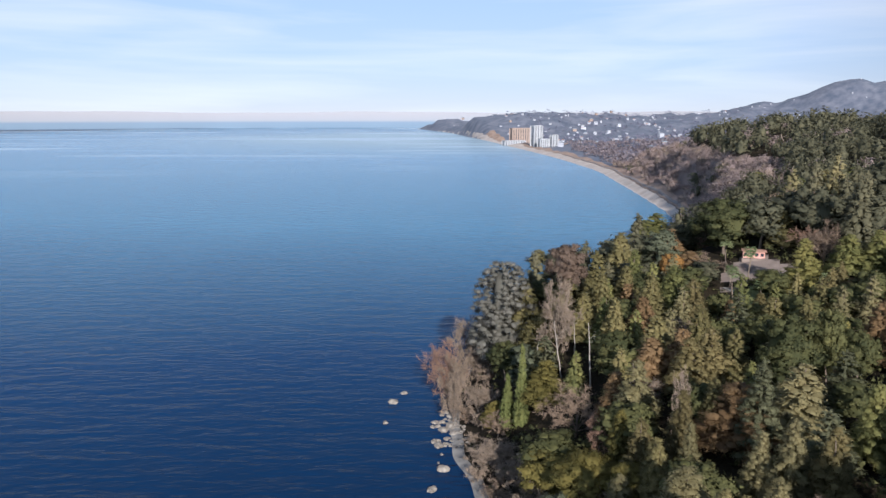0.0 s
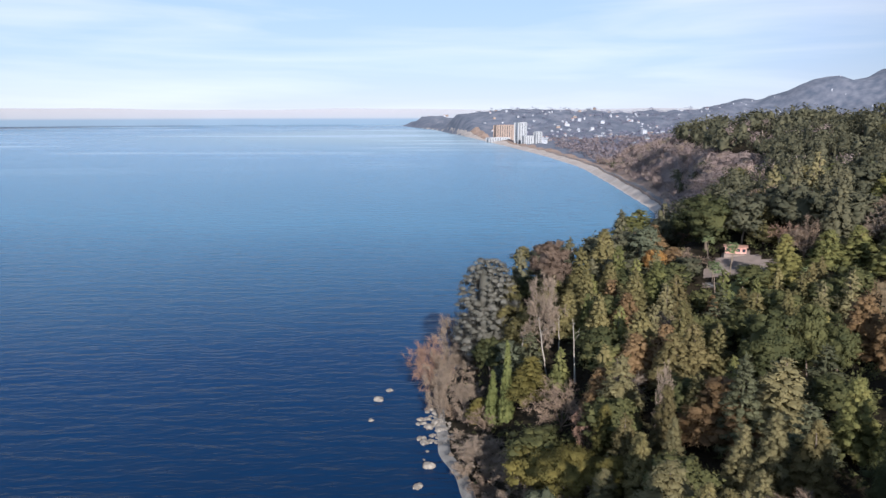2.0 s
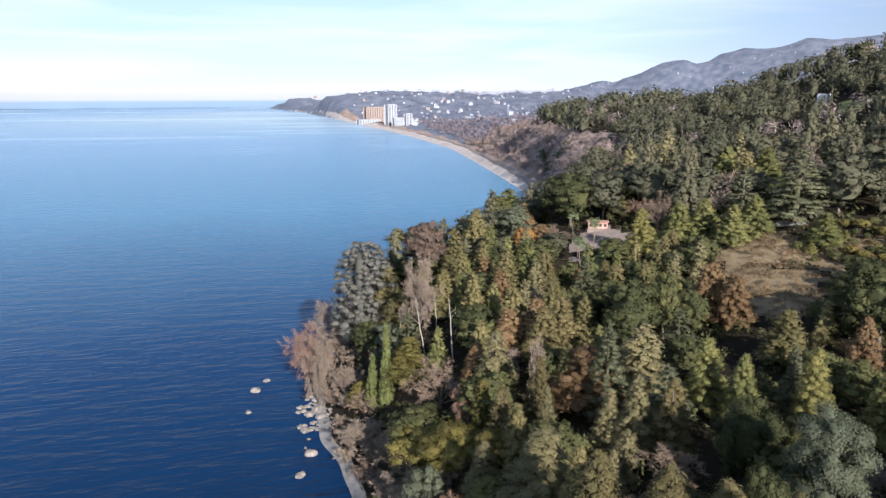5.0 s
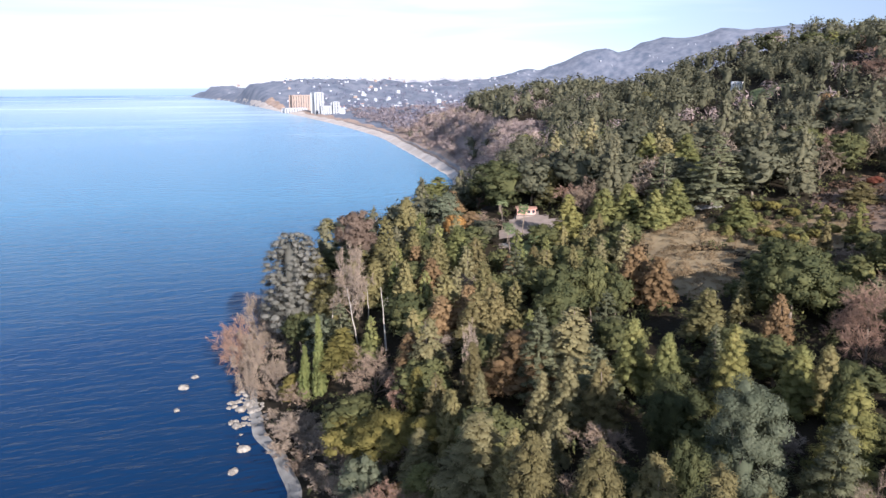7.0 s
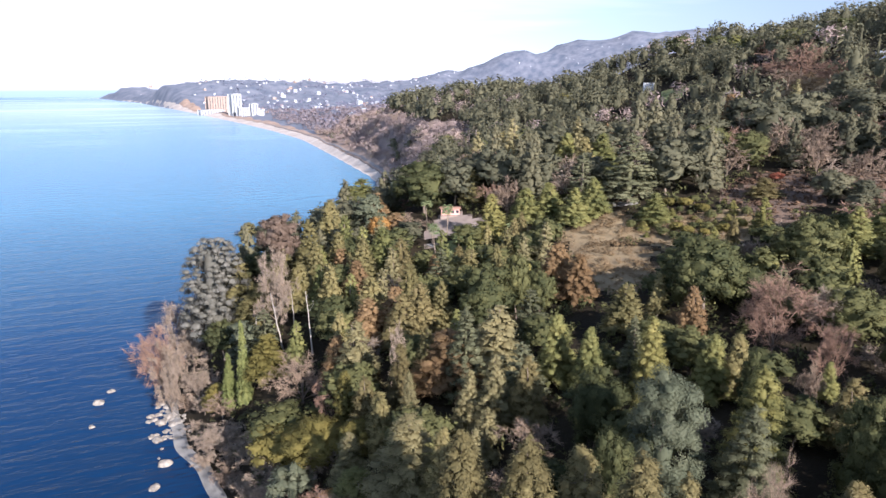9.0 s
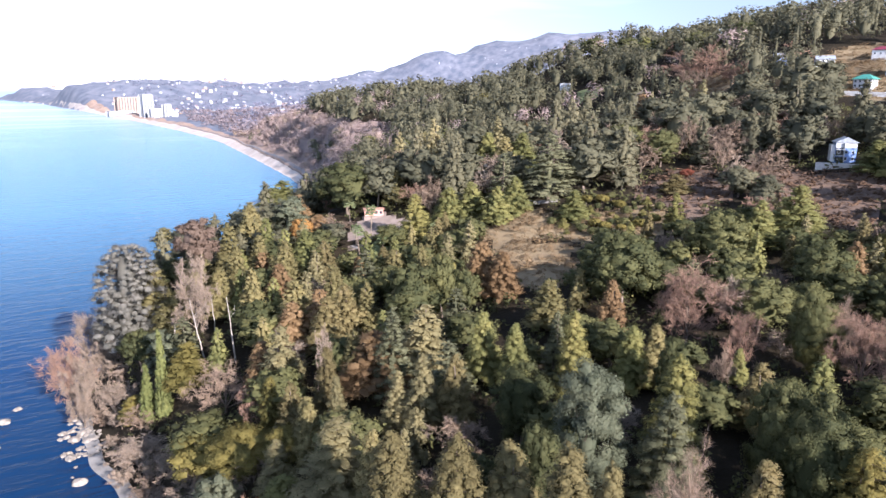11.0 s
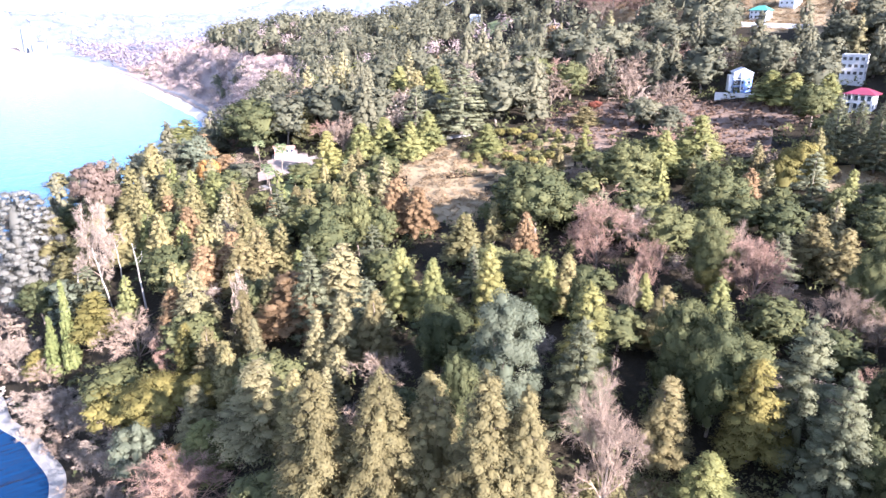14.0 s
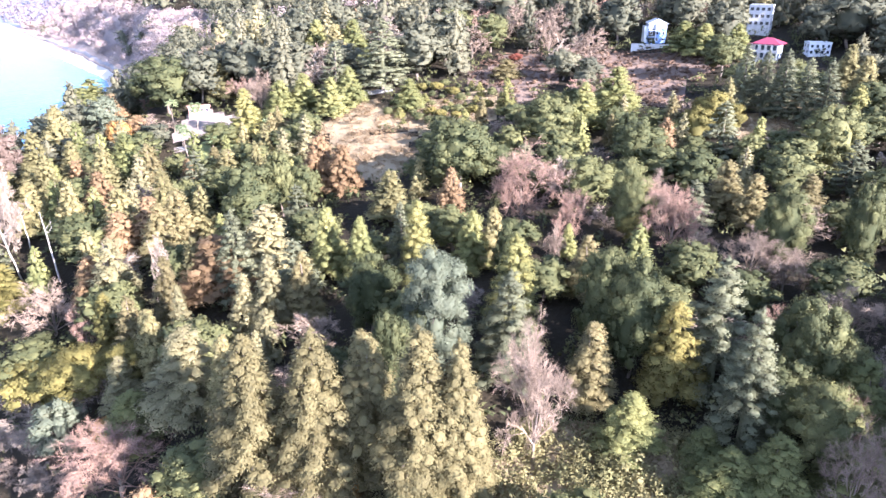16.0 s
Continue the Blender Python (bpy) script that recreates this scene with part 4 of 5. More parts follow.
ORANGE_SPOTS = [(369.5, 574.4, 14, 9.3), (71.1, 214.5, 11, 3.7), (25, 105.6, 6, 2.3), (38.3, 57.4, 5, 1.6)]
for spot in ORANGE_SPOTS:
    put("orange", *spot)
LIME_SPOTS = [(289.9, 440.1, 13, 9.3), (21.5, 127.7, 10, 6.4), (26.4, 118.1, 10, 6.5), (31.3, 110.1, 9, 3.3), (106.8, 63.1, 7, 3.1)]
for spot in LIME_SPOTS:
    put("lime", *spot)
GREYGREEN_SPOTS = [(41.2, 109.5, 11.6, 2.6), (38.6, 133, 14.3, 5.5), (61.1, 113.6, 15, 7.5), (49.2, 101.2, 11.6, 3.4), (52, 97.5, 14.3, 4), (29.3, 107.1, 10.9, 4.5), (34.9, 93.2, 15, 7.5)]
for spot in GREYGREEN_SPOTS:
    put("greygreen", *spot)
PINKBARE_SPOTS = [(30.7, 128.9, 10, 3.2), (104.1, 87.6, 17, 8.1), (102, 73.9, 14, 4.3), (107.6, 56.5, 17, 6.6), (328.3, 293.7, 16, 14.6), (321.3, 272.1, 17, 13.9), (296.6, 235.1, 16, 12.5), (320.2, 217.3, 12, 8.5), (374.6, 342.4, 15, 10.3), (22.9, 94.3, 15, 11.3), (90.8, 31.3, 9, 2.9), (76.1, 17, 14, 2.7)]
for spot in PINKBARE_SPOTS:
    put("pinkbare", *spot)
LIMECONIFER_SPOTS = [(33, 122.6, 11.6, 2.8), (25.1, 162.6, 11.6, 5.5), (13.7, 173, 6.1, 4), (76.2, 37.6, 13.6, 4.3)]
for spot in LIMECONIFER_SPOTS:
    put("limeconifer", *spot)
PINE_SPOTS = [(58.8, 64.1, 21, 5)]
for spot in PINE_SPOTS:
    put("pine", *spot)
CYPRESS_SPOTS = [(19.3, 163.4, 21, 2), (16.2, 167.2, 14, 2.2)]
for spot in CYPRESS_SPOTS:
    put("cypress", *spot)
RED_SPOTS = [(205.1, 172.5, 5, 2.2), (187.8, 163.5, 3, 2.2)]
for spot in RED_SPOTS:
    put("red", *spot)
BROAD_SPOTS = [(31.9, 67.3, 26, 8.1), (36.4, 60.3, 25, 7.2), (42.2, 58.3, 21, 6.6), (42.4, 48.6, 24, 7.1), (45.1, 45.4, 22, 4.7)]
for spot in BROAD_SPOTS:
    put("broad", *spot)
BAMBOO_SPOTS = [(164.2, 79.6, 11, 4.7), (158.7, 80.6, 9, 4.3), (163.7, 74.8, 9, 3.7)]
for spot in BAMBOO_SPOTS:
    put("bamboo", *spot)
# shrubs on the dry slope
for n in range(46):
    a, q = n * 2.4, 15 * math.sqrt((n + 0.5) / 46)
    x, y = 148 + q * math.cos(a) * 1.2, 158 + q * math.sin(a)
    h = R.uniform(1.4, 3.2)
    put(("lime", "dome", "fresh", "dome")[n % 4], x, y, h, h * R.uniform(0.55, 0.8), (0, 0, 0))
# thickets down the bluff to the beach
for n, y in enumerate(range(98, 200, 5)):
    x = float(shore(y)) + 4.5 + 2.5 * (n % 3)
    if 145 < y < 166:
        x -= 4
    put(("brownbare", "brownbare", "bare", "brownbare")[n % 4], x, y, 5 + 0.9 * (n % 3), 3.6 + 0.5 * (n % 3), (0, 125, 330))
for x, y, h, r in ((1.5, 207, 25, 8), (4, 200, 20, 7), (7, 214, 25, 7.5), (3, 192, 14, 5)):
    put("pinkbare" if y == 207 else "brownbare", x, y, h, r, (230, 330, 480))


# unseen trees added beyond the right edge, to throw shade on the near slope
for n, (x, y, h) in enumerate(((72, 0, 18), (81, 3, 20), (91, 0, 20), (101, 4, 19), (86, -8, 21), (112, 2, 19))):
    put(("dome", "cedar", "dome", "green")[n % 4], x, y, h, 6.5 + n % 2)


# open sight lines in front of houses and clearings: x, y, half width, how far in front
FRONTS = [(228, 135, 8, 24), (250, 109, 8, 24), (222, 93, 9, 24), (232, 84, 7, 24), (306, 176, 11, 46), (324, 173, 8, 46), (342, 191, 7, 44), (326, 208, 7, 40), (339, 412, 7, 24), (286, 91, 8, 20),
          (101, 225, 12, 44), (299, 166, 15, 44), (142, 182, 5, 30), (17.3, 165, 4.5, 26), (29.7, 166.4, 2.5, 26), (35, 158.2, 2.5, 26), (306, 262, 20, 60), (205, 128, 10, 30), (128, 166, 17, 40), (112, 146, 9, 36), (202, 116, 20, 38), (182, 158, 13, 34), (184, 70, 12, 24)]


def blocks(x, y):
    d = math.hypot(x, y)
    if 48 < x < 66 and -80 < y < 40:
        return True
    for hx, hy, half, depth in FRONTS:
        hd = math.hypot(hx, hy)
        if hx > 200 and abs(x - hx) < 8 and hy - 16 < y < hy:
            return True
        if hd - depth < d < hd + 7 and abs(x * hy - y * hx) / hd < half:
            return True
    return False


def wanted(x, y, gap):
    if blocks(x, y):
        return False
    if x - shore(y) < 6 or cover(np.array(x), np.array(y)) > 0:
        return False
    return not any((x - p) ** 2 + (y - q) ** 2 < (0.75 * max(s, 2.6) + gap) ** 2 for p, q, s in placed)


NAMES = ["sugi", "green", "gold", "rust", "greygreen", "cedar", "dome", "fresh", "pine", "bare", "brownbare", "pinkbare", "lime"]
MIX = [0.18, 0.16, 0.08, 0.05, 0.05, 0.03, 0.29, 0.03, 0.01, 0.04, 0.05, 0.01, 0.02]
SHADYMIX = [0.0, 0.06, 0.03, 0.02, 0.04, 0.1, 0.64, 0.02, 0.0, 0.04, 0.02, 0.03, 0.0]
VALLEYMIX = [0.08, 0.14, 0.06, 0.02, 0.06, 0.06, 0.44, 0.04, 0.0, 0.04, 0.02, 0.03, 0.01]
HILLMIX = [0.07, 0.14, 0.02, 0.03, 0.06, 0.06, 0.42, 0.02, 0.01, 0.07, 0.04, 0.06, 0.0]
for step, near, far, gap, mix in ((6.6, 56, 230, 1.5, MIX), (10.0, 230, 335, 2.2, HILLMIX)):
    n = int(far / step) + 2
    for i in range(-int(60 / step), n):
        for j in range(-int(130 / step), n):
            x, y = i * step + R.uniform(-0.4, 0.4) * step, j * step + R.uniform(-0.4, 0.4) * step
            d, az = math.hypot(x, y), math.degrees(math.atan2(x, y))
            space = gap + (2.0 if d < 150 and az > 28 else 0.5 if d < 230 and az > 22 else 0)
            if not near <= d < far or az < -5 or az > (105 if d < 150 else 82) or not wanted(x, y, space):
                continue
            key = str(R.choice(NAMES, p=SHADYMIX if d < 170 and az > 45 else VALLEYMIX if d < 230 and az > 30 else mix))
            # beyond 215 m the kinds with haze-tinted foliage take over
            if d >= 215:
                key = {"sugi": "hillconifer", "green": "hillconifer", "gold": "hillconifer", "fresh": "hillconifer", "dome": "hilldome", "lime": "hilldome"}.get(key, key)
            _, bh, br = KINDS[key]
            s = R.uniform(0.8, 1.25) if d >= 230 else R.uniform(0.5, 0.72) if az < 22 else R.uniform(0.4, 0.66)
            put(key, x, y, bh * s, br * s * (1.5 if d < 230 else 1.3), (0, 0, 130) if d > 150 else (0, 100, 330))
for sets, _, _ in KINDS.values():
    for p in sum(sets, []):
        for o in (*p.children, p):
            bpy.data.objects.remove(o)


# woods too far off to tell single trees apart
def far_wood(name, label, mat, spots, shape, seed):
    """One mesh of many small crowns; spots are rows of x, y, height, reach."""
    g = np.random.default_rng(seed)
    fine, coarse = ([shape(g, k) for _ in range(5)] for k in (1.0, 0.4))
    vs, fs, ns, k = [], [], [], 0
    z = land(np.array([s[0] for s in spots]), np.array([s[1] for s in spots]))
    for (x, y, h, r), zz in zip(spots, z):
        v, f, nor = (fine if math.hypot(x, y) < 620 else coarse)[int(g.integers(5))]
        a = g.uniform(0, 6.28)
        c, s = math.cos(a), math.sin(a)
        q = np.stack([(v[:, 0] * c - v[:, 1] * s) * r + x, (v[:, 0] * s + v[:, 1] * c) * r + y, v[:, 2] * h + zz], 1)
        vs.append(q)
        fs.append(f + k)
        ns.append(np.stack([nor[:, 0] * c - nor[:, 1] * s, nor[:, 0] * s + nor[:, 1] * c, nor[:, 2]], 1))
        k += len(q)
    ob = mesh_of(name, np.concatenate(vs), np.concatenate(fs), [mat])
    soft_normals(ob.data, np.concatenate(ns))
    return tagged(ob, label, "woodland", kind="stuff")


def unit_form(crown, h, r):
    v = crown[0].copy()
    v[:, :2] /= r
    v[:, 2] /= h
    return v, crown[1], crown[2]


FAR = {"conifer": [], "broadleaf": [], "bare": [], "brown": []}
step = 14.0
for i in range(0, 80):
    for j in range(0, 90):
        x, y = i * step + R.uniform(-0.45, 0.45) * step, j * step + R.uniform(-0.45, 0.45) * step
        d, az = math.hypot(x, y), math.degrees(math.atan2(x, y))
        if not 335 <= d < (760 if az > 34 else 1220) or az > 80 or cover(np.array(x), np.array(y)) > 0 or blocks(x, y):
            continue
        uu = x - float(shore(y))
        if uu < (10 if y < 520 else float(np.interp(y, [520, 640, 1100, 1700], [8, 14, 29, 60]))):
            continue
        slope_wood = az < 31 and y > 430 and float(land(x, y)) < 50
        p = [0.06, 0.12, 0.62, 0.2] if slope_wood else [0.28, 0.46, 0.16, 0.1]
        patch = noise.noise(Vector((x / 42, y / 42, 3.1))) * 0.5 + noise.noise(Vector((x / 13, y / 13, 8.2))) * 0.35 + R.uniform(-0.12, 0.12)
        cut = np.cumsum(p)
        key = list(FAR)[int(np.searchsorted(cut[:3], min(0.999, max(0.001, 0.5 + patch * 1.25))))]
        h = R.uniform(6, 11) if key == "brown" else R.uniform(8, 14) if slope_wood else R.uniform(12, 20)
        if slope_wood:
            for _ in range(3):
                q = R.uniform(6, 11)
                FAR["bare" if R.random() < 0.75 else "brown"].append((x + R.uniform(-8, 8), y + R.uniform(-8, 8), q, q * R.uniform(0.45, 0.6)))
        FAR[key].append((x, y, h, h * R.uniform(0.27, 0.4) if key == "conifer" else h * R.uniform(0.42, 0.62)))
small = lambda g, k: unit_form(conifer_crown(g, 15, 3.6, n=int(300 * k), size=0.62 / k ** 0.5, clump=1.3, limbs=26, level=0, sides=5, core_r=0.22), 15, 3.6)
round_ = lambda g, k: unit_form(dome_crown(g, 13, 6, n=int(260 * k), size=0.8 / k ** 0.5, clump=2.2, clumps=20, level=0, base=0.1, solid=0.4, sides=5), 13, 6)


def twiggy(g):
    d = unit(g.normal(0, 1, (130, 3)) + np.array([0, 0, 0.5]))
    at = d * g.uniform(0.35, 0.95, (130, 1)) * np.array([1, 1, 0.45]) + np.array([0, 0, 0.5])
    return leaves(g, at * np.array([6, 6, 13]), unit(d + np.array([0, 0, 0.5])), np.full(130, 1.7), None, -0.3, 0.15)


# paler and greyer than the near twigs, haze being put into the tone
FARTWIG = material("twigs_haze_tint", (0.1400, 0.1000, 0.0870), (0.2400, 0.1750, 0.1520), 0.05, 0.9, 4.0, island=0.25)
bare_form = lambda g, k: unit_form(twiggy(g), 13, 6)
far_wood("distant_conifers", "distant dark conifers on the hillside", FARGREEN, FAR["conifer"], small, 1)
far_wood("distant_broadleaves", "distant dark green evergreen wood on the hillside", FARDARK, FAR["broadleaf"], round_, 2)
far_wood("distant_bare_wood", "distant bare pinkish-brown winter wood", FARTWIG, FAR["bare"], bare_form, 3)
far_wood("distant_brown_wood", "distant brown bare scrub wood", BROWNTWIG, FAR["brown"], bare_form, 4)

# low growth
low = {"under": [], "scrub": [], "brush": [], "bracken": []}
for _ in range(5200):
    d, az = math.sqrt(R.uniform(55 ** 2, 330 ** 2)), R.uniform(-2, 84)
    x, y = d * math.sin(radians(az)), d * math.cos(radians(az))
    if x - shore(y) < 4:
        continue
    c = int(cover(np.array(x), np.array(y)))
    if c == 0 and R.random() < 0.42:
        low["under"].append((x, y, R.uniform(1.0, 3.5), R.uniform(1.2, 2.8)))
    elif c in (1, 6) and R.random() < 0.5:
        low["scrub" if c == 1 else "bracken"].append((x, y, R.uniform(0.4, 2.0), R.uniform(0.8, 2.2)))
for cx, cy, reach, what in CLEARINGS:
    sunny = cx < 80 and cy < 60
    for _ in range(int(reach * reach * (2.2 if sunny else 0.75)) if what in (1, 6) else 0):
        a, q = R.uniform(0, 6.28), reach * 1.15 * math.sqrt(R.random())
        low["brush" if sunny else "bracken" if what == 6 else "scrub"].append((cx + q * math.cos(a), cy + q * math.sin(a), R.uniform(0.4, 2.6) if sunny else R.uniform(0.3, 1.3), R.uniform(1.0, 2.6) if sunny else R.uniform(0.7, 2.0)))
brush = lambda g, k: unit_form(dome_crown(g, 2, 1.6, n=150, size=0.2, clump=0.6, clumps=9, level=0, base=0.0, solid=0.0), 2, 1.6)
tuft = lambda g, k: unit_form(dome_crown(g, 2, 1.6, n=64, size=0.3, clump=0.7, clumps=7, level=0, base=0.0, solid=0.0, lie=0.1), 2, 1.6)
mound = lambda g, k: unit_form(dome_crown(g, 2, 1.6, n=34, size=0.26, clump=0.85, clumps=3, base=0.0, solid=0.0), 2, 1.6)
bush = lambda g, k: unit_form(dome_crown(g, 2, 1.6, n=44, size=0.4, clump=0.65, clumps=7, level=0, base=0.0, solid=0.0), 2, 1.6)
far_wood("undergrowth", "dark evergreen undergrowth beneath the trees", DARK, low["under"], bush, 5)
far_wood("brush", "yellow-green brush and brambles in a sunny gap", BRUSH, low["brush"], brush, 7)
far_wood("scrub", "dry brown scrub and brambles on open slopes", SCRUB, low["scrub"], tuft, 6)
far_wood("bracken", "reddish-brown bracken and brambles on the slope below the houses", BRACKEN, low["bracken"], mound, 8)


# ---------------------------------------------------------------- shore rocks
def boulder(rng):
    bm = bmesh.new()
    bmesh.ops.create_icosphere(bm, subdivisions=3, radius=1.0)
    off = Vector(rng.uniform(-9, 9, 3))
    for v in bm.verts:
        n = noise.noise(v.co * 1.1 + off) * 0.35 + noise.noise(v.co * 2.7 + off) * 0.14
        v.co *= 1 + n
        v.co.z *= 0.62
    ob = part("boulder", bm, STONE, None)
    for f in ob.data.polygons:
        f.use_smooth = False
    return tagged(ob, "weathered grey-brown boulder at the water's edge", "rock", "shore boulders")


rocks = [boulder(np.random.default_rng(40 + i)) for i in range(4)]
ROCKS = [(0.1, 164.3, 1.79), (-1.1, 177.3, 1.43), (0.1, 187, 1.49), (-2.3, 191.9, 1.01), (-1.5, 189.3, 1), (-2.9, 188.9, 0.83), (-0.2, 192.3, 1.02),
         (1.2, 199, 1.05), (-2.6, 154.5, 1.42), (-15.5, 206.6, 1.62), (-12.4, 213.9, 1.11), (-16.6, 191.9, 0.85), (-2.5, 179.7, 1.12), (-1.4, 180.3, 0.8),
         (2.7, 196.6, 1.55), (-0.3, 172.5, 0.47), (-1.2, 167.9, 0.46), (2.1, 189.6, 1.34), (3, 184.9, 1.15), (0.9, 181.4, 0.81), (2, 177.3, 0.63), (3.4, 190.8, 1.01)]
for n, (x, y, r) in enumerate(ROCKS):
    m = Matrix.Translation((x, y, max(float(land(x, y)), 0) + 0.1 * r)) @ Matrix.Rotation(n * 1.7, 4, "Z")
    copy_thing(rocks[n % 4], m).scale = (r, r * (0.75 + 0.1 * (n % 4)), r * 0.95)
for n in range(70):
    y = R.uniform(176, 200)
    x = float(shore(y)) + R.uniform(-4, 3)
    r = R.uniform(0.3, 0.9)
    m = Matrix.Translation((x, y, max(float(land(x, y)), -0.2) + 0.1)) @ Matrix.Rotation(n * 2.1, 4, "Z")
    copy_thing(rocks[n % 4], m).scale = (r, r * 0.8, r * 0.9)
for o in rocks:
    bpy.data.objects.remove(o)


# ---------------------------------------------------------------- dead trunks and palms
def dead_tree(x, y, h, r, lean, seed, arms=7):
    g = np.random.default_rng(seed)
    root = tagged(new("dead_tree"), "bleached bare trunk of a dead tree", "tree", "dead trunks")
    rows, p = [], np.array([0, 0, -0.5])
    for i in range(6):
        q = p + np.array([lean[0] * h / 6, lean[1] * h / 6, (h + 0.5) / 6]) + np.array([*g.normal(0, 0.12, 2), 0])
        rows.append((p, q, r * (1 - 0.12 * i), r * (1 - 0.12 * (i + 1))))
        p = q
    v, f = sticks(rows, 7)
    mesh_of("trunk", v, f, PALEBARK, root)
    for k in range(arms):
        a, z = g.uniform(0, 6.28), g.uniform(0.45, 1.0)
        s = np.array([lean[0] * h * z, lean[1] * h * z, h * z])
        e = s + np.array([math.cos(a), math.sin(a), g.uniform(-0.2, 0.7)]) * g.uniform(0.8, 2.8)
        tip = e + np.array([math.cos(a + 0.6), math.sin(a + 0.6), 0.8]) * g.uniform(0.4, 1.3)
        v, f = tube([(s, e, r * 0.24, r * 0.1), (e, tip, r * 0.1, 0.015)], 4)
        mesh_of("limb", v, f, PALEBARK, root)
    root.matrix_basis = Matrix.Translation((x, y, float(land(x, y))))
    return root


def palm_tree(x, y, h, seed, reach=2.2):
    g = np.random.default_rng(seed)
    root = tagged(new("palm_tree"), "fan palm with a shaggy trunk and green fronds", "palm", "palms of the clearing")
    v, f = sticks(trunk_rows(g, h, 0.26, 0.1), 7)
    mesh_of("trunk", v, f, BARK, root)
    vs = []
    for k in range(34):
        a, up = k * 2.4, g.uniform(-0.5, 1.0)
        d = unit(np.array([math.cos(a), math.sin(a), up]))
        stem = np.array([0, 0, h]) + d * reach * 0.45
        side = unit(np.cross(d, [0, 0, 1]))
        for b in np.linspace(-1.1, 1.1, 9):
            t = unit(d * math.cos(b) + side * math.sin(b)) * reach * 0.6 + np.array([0, 0, -0.3 * abs(b) - 0.25])
            w = np.cross(unit(t), d + np.array([0.1, 0, 0.4]))
            w = unit(w) * 0.09
            vs += [stem - w, stem + w, stem + t]
        w = side * 0.03
        vs += [np.array([0, 0, h]) - w, np.array([0, 0, h]) + w, stem]
    v = np.array(vs)
    mesh_of("crown", v, np.arange(len(v)).reshape(-1, 3), PALM, root)
    root.matrix_basis = Matrix.Translation((x, y, float(land(x, y))))
    return root


for n, (x, y, h, r, lean) in enumerate([(29.7, 166.4, 15.8, 0.22, (-0.16, -0.02)), (34.6, 177.2, 9.4, 0.18, (-0.03, 0)), (35.0, 158.2, 16.2, 0.24, (-0.04, 0)), (25.9, 184.2, 7.8, 0.2, (0.02, 0))]):
    dead_tree(x, y, h, r, lean, 60 + n, 9 if n in (0, 3) else 4)
for n, (x, y, h) in enumerate([(89.1, 218, 9), (91.1, 205.2, 9), (95, 214, 7), (85.2, 203.4, 6), (83, 196, 7), (88, 190, 5), (104, 186, 5)]):
    palm_tree(x, y, h, 80 + n)


# ---------------------------------------------------------------- houses
def box(bm, x0, y0, z0, x1, y1, z1):
    m = Matrix.Translation(((x0 + x1) / 2, (y0 + y1) / 2, (z0 + z1) / 2)) @ Matrix.Diagonal((x1 - x0, y1 - y0, z1 - z0, 1))
    return bmesh.ops.create_cube(bm, size=1, matrix=m)


def boxed(name, dims, mat, parent, label=""):
    bm = bmesh.new()
    box(bm, *dims)
    return part(name, bm, mat, parent, label)


def roof_mesh(w, d, z, rise, over, kind_):
    """A pitched roof with eaves: gable along x, gable along y ('front') or hip."""
    bm = bmesh.new()
    a, b, t = w / 2 + over, d / 2 + over, 0.22
    low = [bm.verts.new((sx * a, sy * b, z + e)) for e in (0, t) for sx, sy in ((-1, -1), (1, -1), (1, 1), (-1, 1))]
    ridge = {"gable": ((-a, 0), (a, 0)), "front": ((0, -b), (0, b)), "hip": ((-a + b * 0.9, 0), (a - b * 0.9, 0))}[kind_]
    r0, r1 = (bm.verts.new((*p, z + t + rise)) for p in ridge)
    bm.faces.new(low[3::-1])
    for i in range(4):
        bm.faces.new((low[i], low[(i + 1) % 4], low[4 + (i + 1) % 4], low[4 + i]))
    p = low[4:]
    if kind_ == "front":
        faces = ((p[0], p[1], r0), (p[1], p[2], r1, r0), (p[2], p[3], r1), (p[3], p[0], r0, r1))
    else:
        faces = ((p[0], p[1], r1, r0), (p[1], p[2], r1), (p[2], p[3], r0, r1), (p[3], p[0], r0))
    for f in faces:
        bm.faces.new(f)
    bmesh.ops.recalc_face_normals(bm, faces=bm.faces)
    return bm


def window(parent, x, y, z, w, h, side, frame_mat=None, pane_mat=None):
    """A framed window on the wall; side: 0 front, 1 right, 2 back, 3 left."""
    m = Matrix.Translation((x, y, z)) @ Matrix.Rotation(side * math.pi / 2, 4, "Z")
    bm = bmesh.new()
    for dims in ((-w / 2, -0.06, -h / 2, -w / 2 + 0.1, 0.02, h / 2), (w / 2 - 0.1, -0.06, -h / 2, w / 2, 0.02, h / 2), (-w / 2 + 0.1, -0.06, h / 2 - 0.1, w / 2 - 0.1, 0.02, h / 2), (-w / 2 + 0.1, -0.1, -h / 2, w / 2 - 0.1, 0.02, -h / 2 + 0.1)):
        box(bm, *dims)
    f = part("window", bm, frame_mat or WHITEWALL, parent)
    f.matrix_local = m
    boxed("pane", (-w / 2 + 0.1, -0.02, -h / 2 + 0.1, w / 2 - 0.1, 0.015, h / 2 - 0.1), pane_mat or PANE, f)
    return f


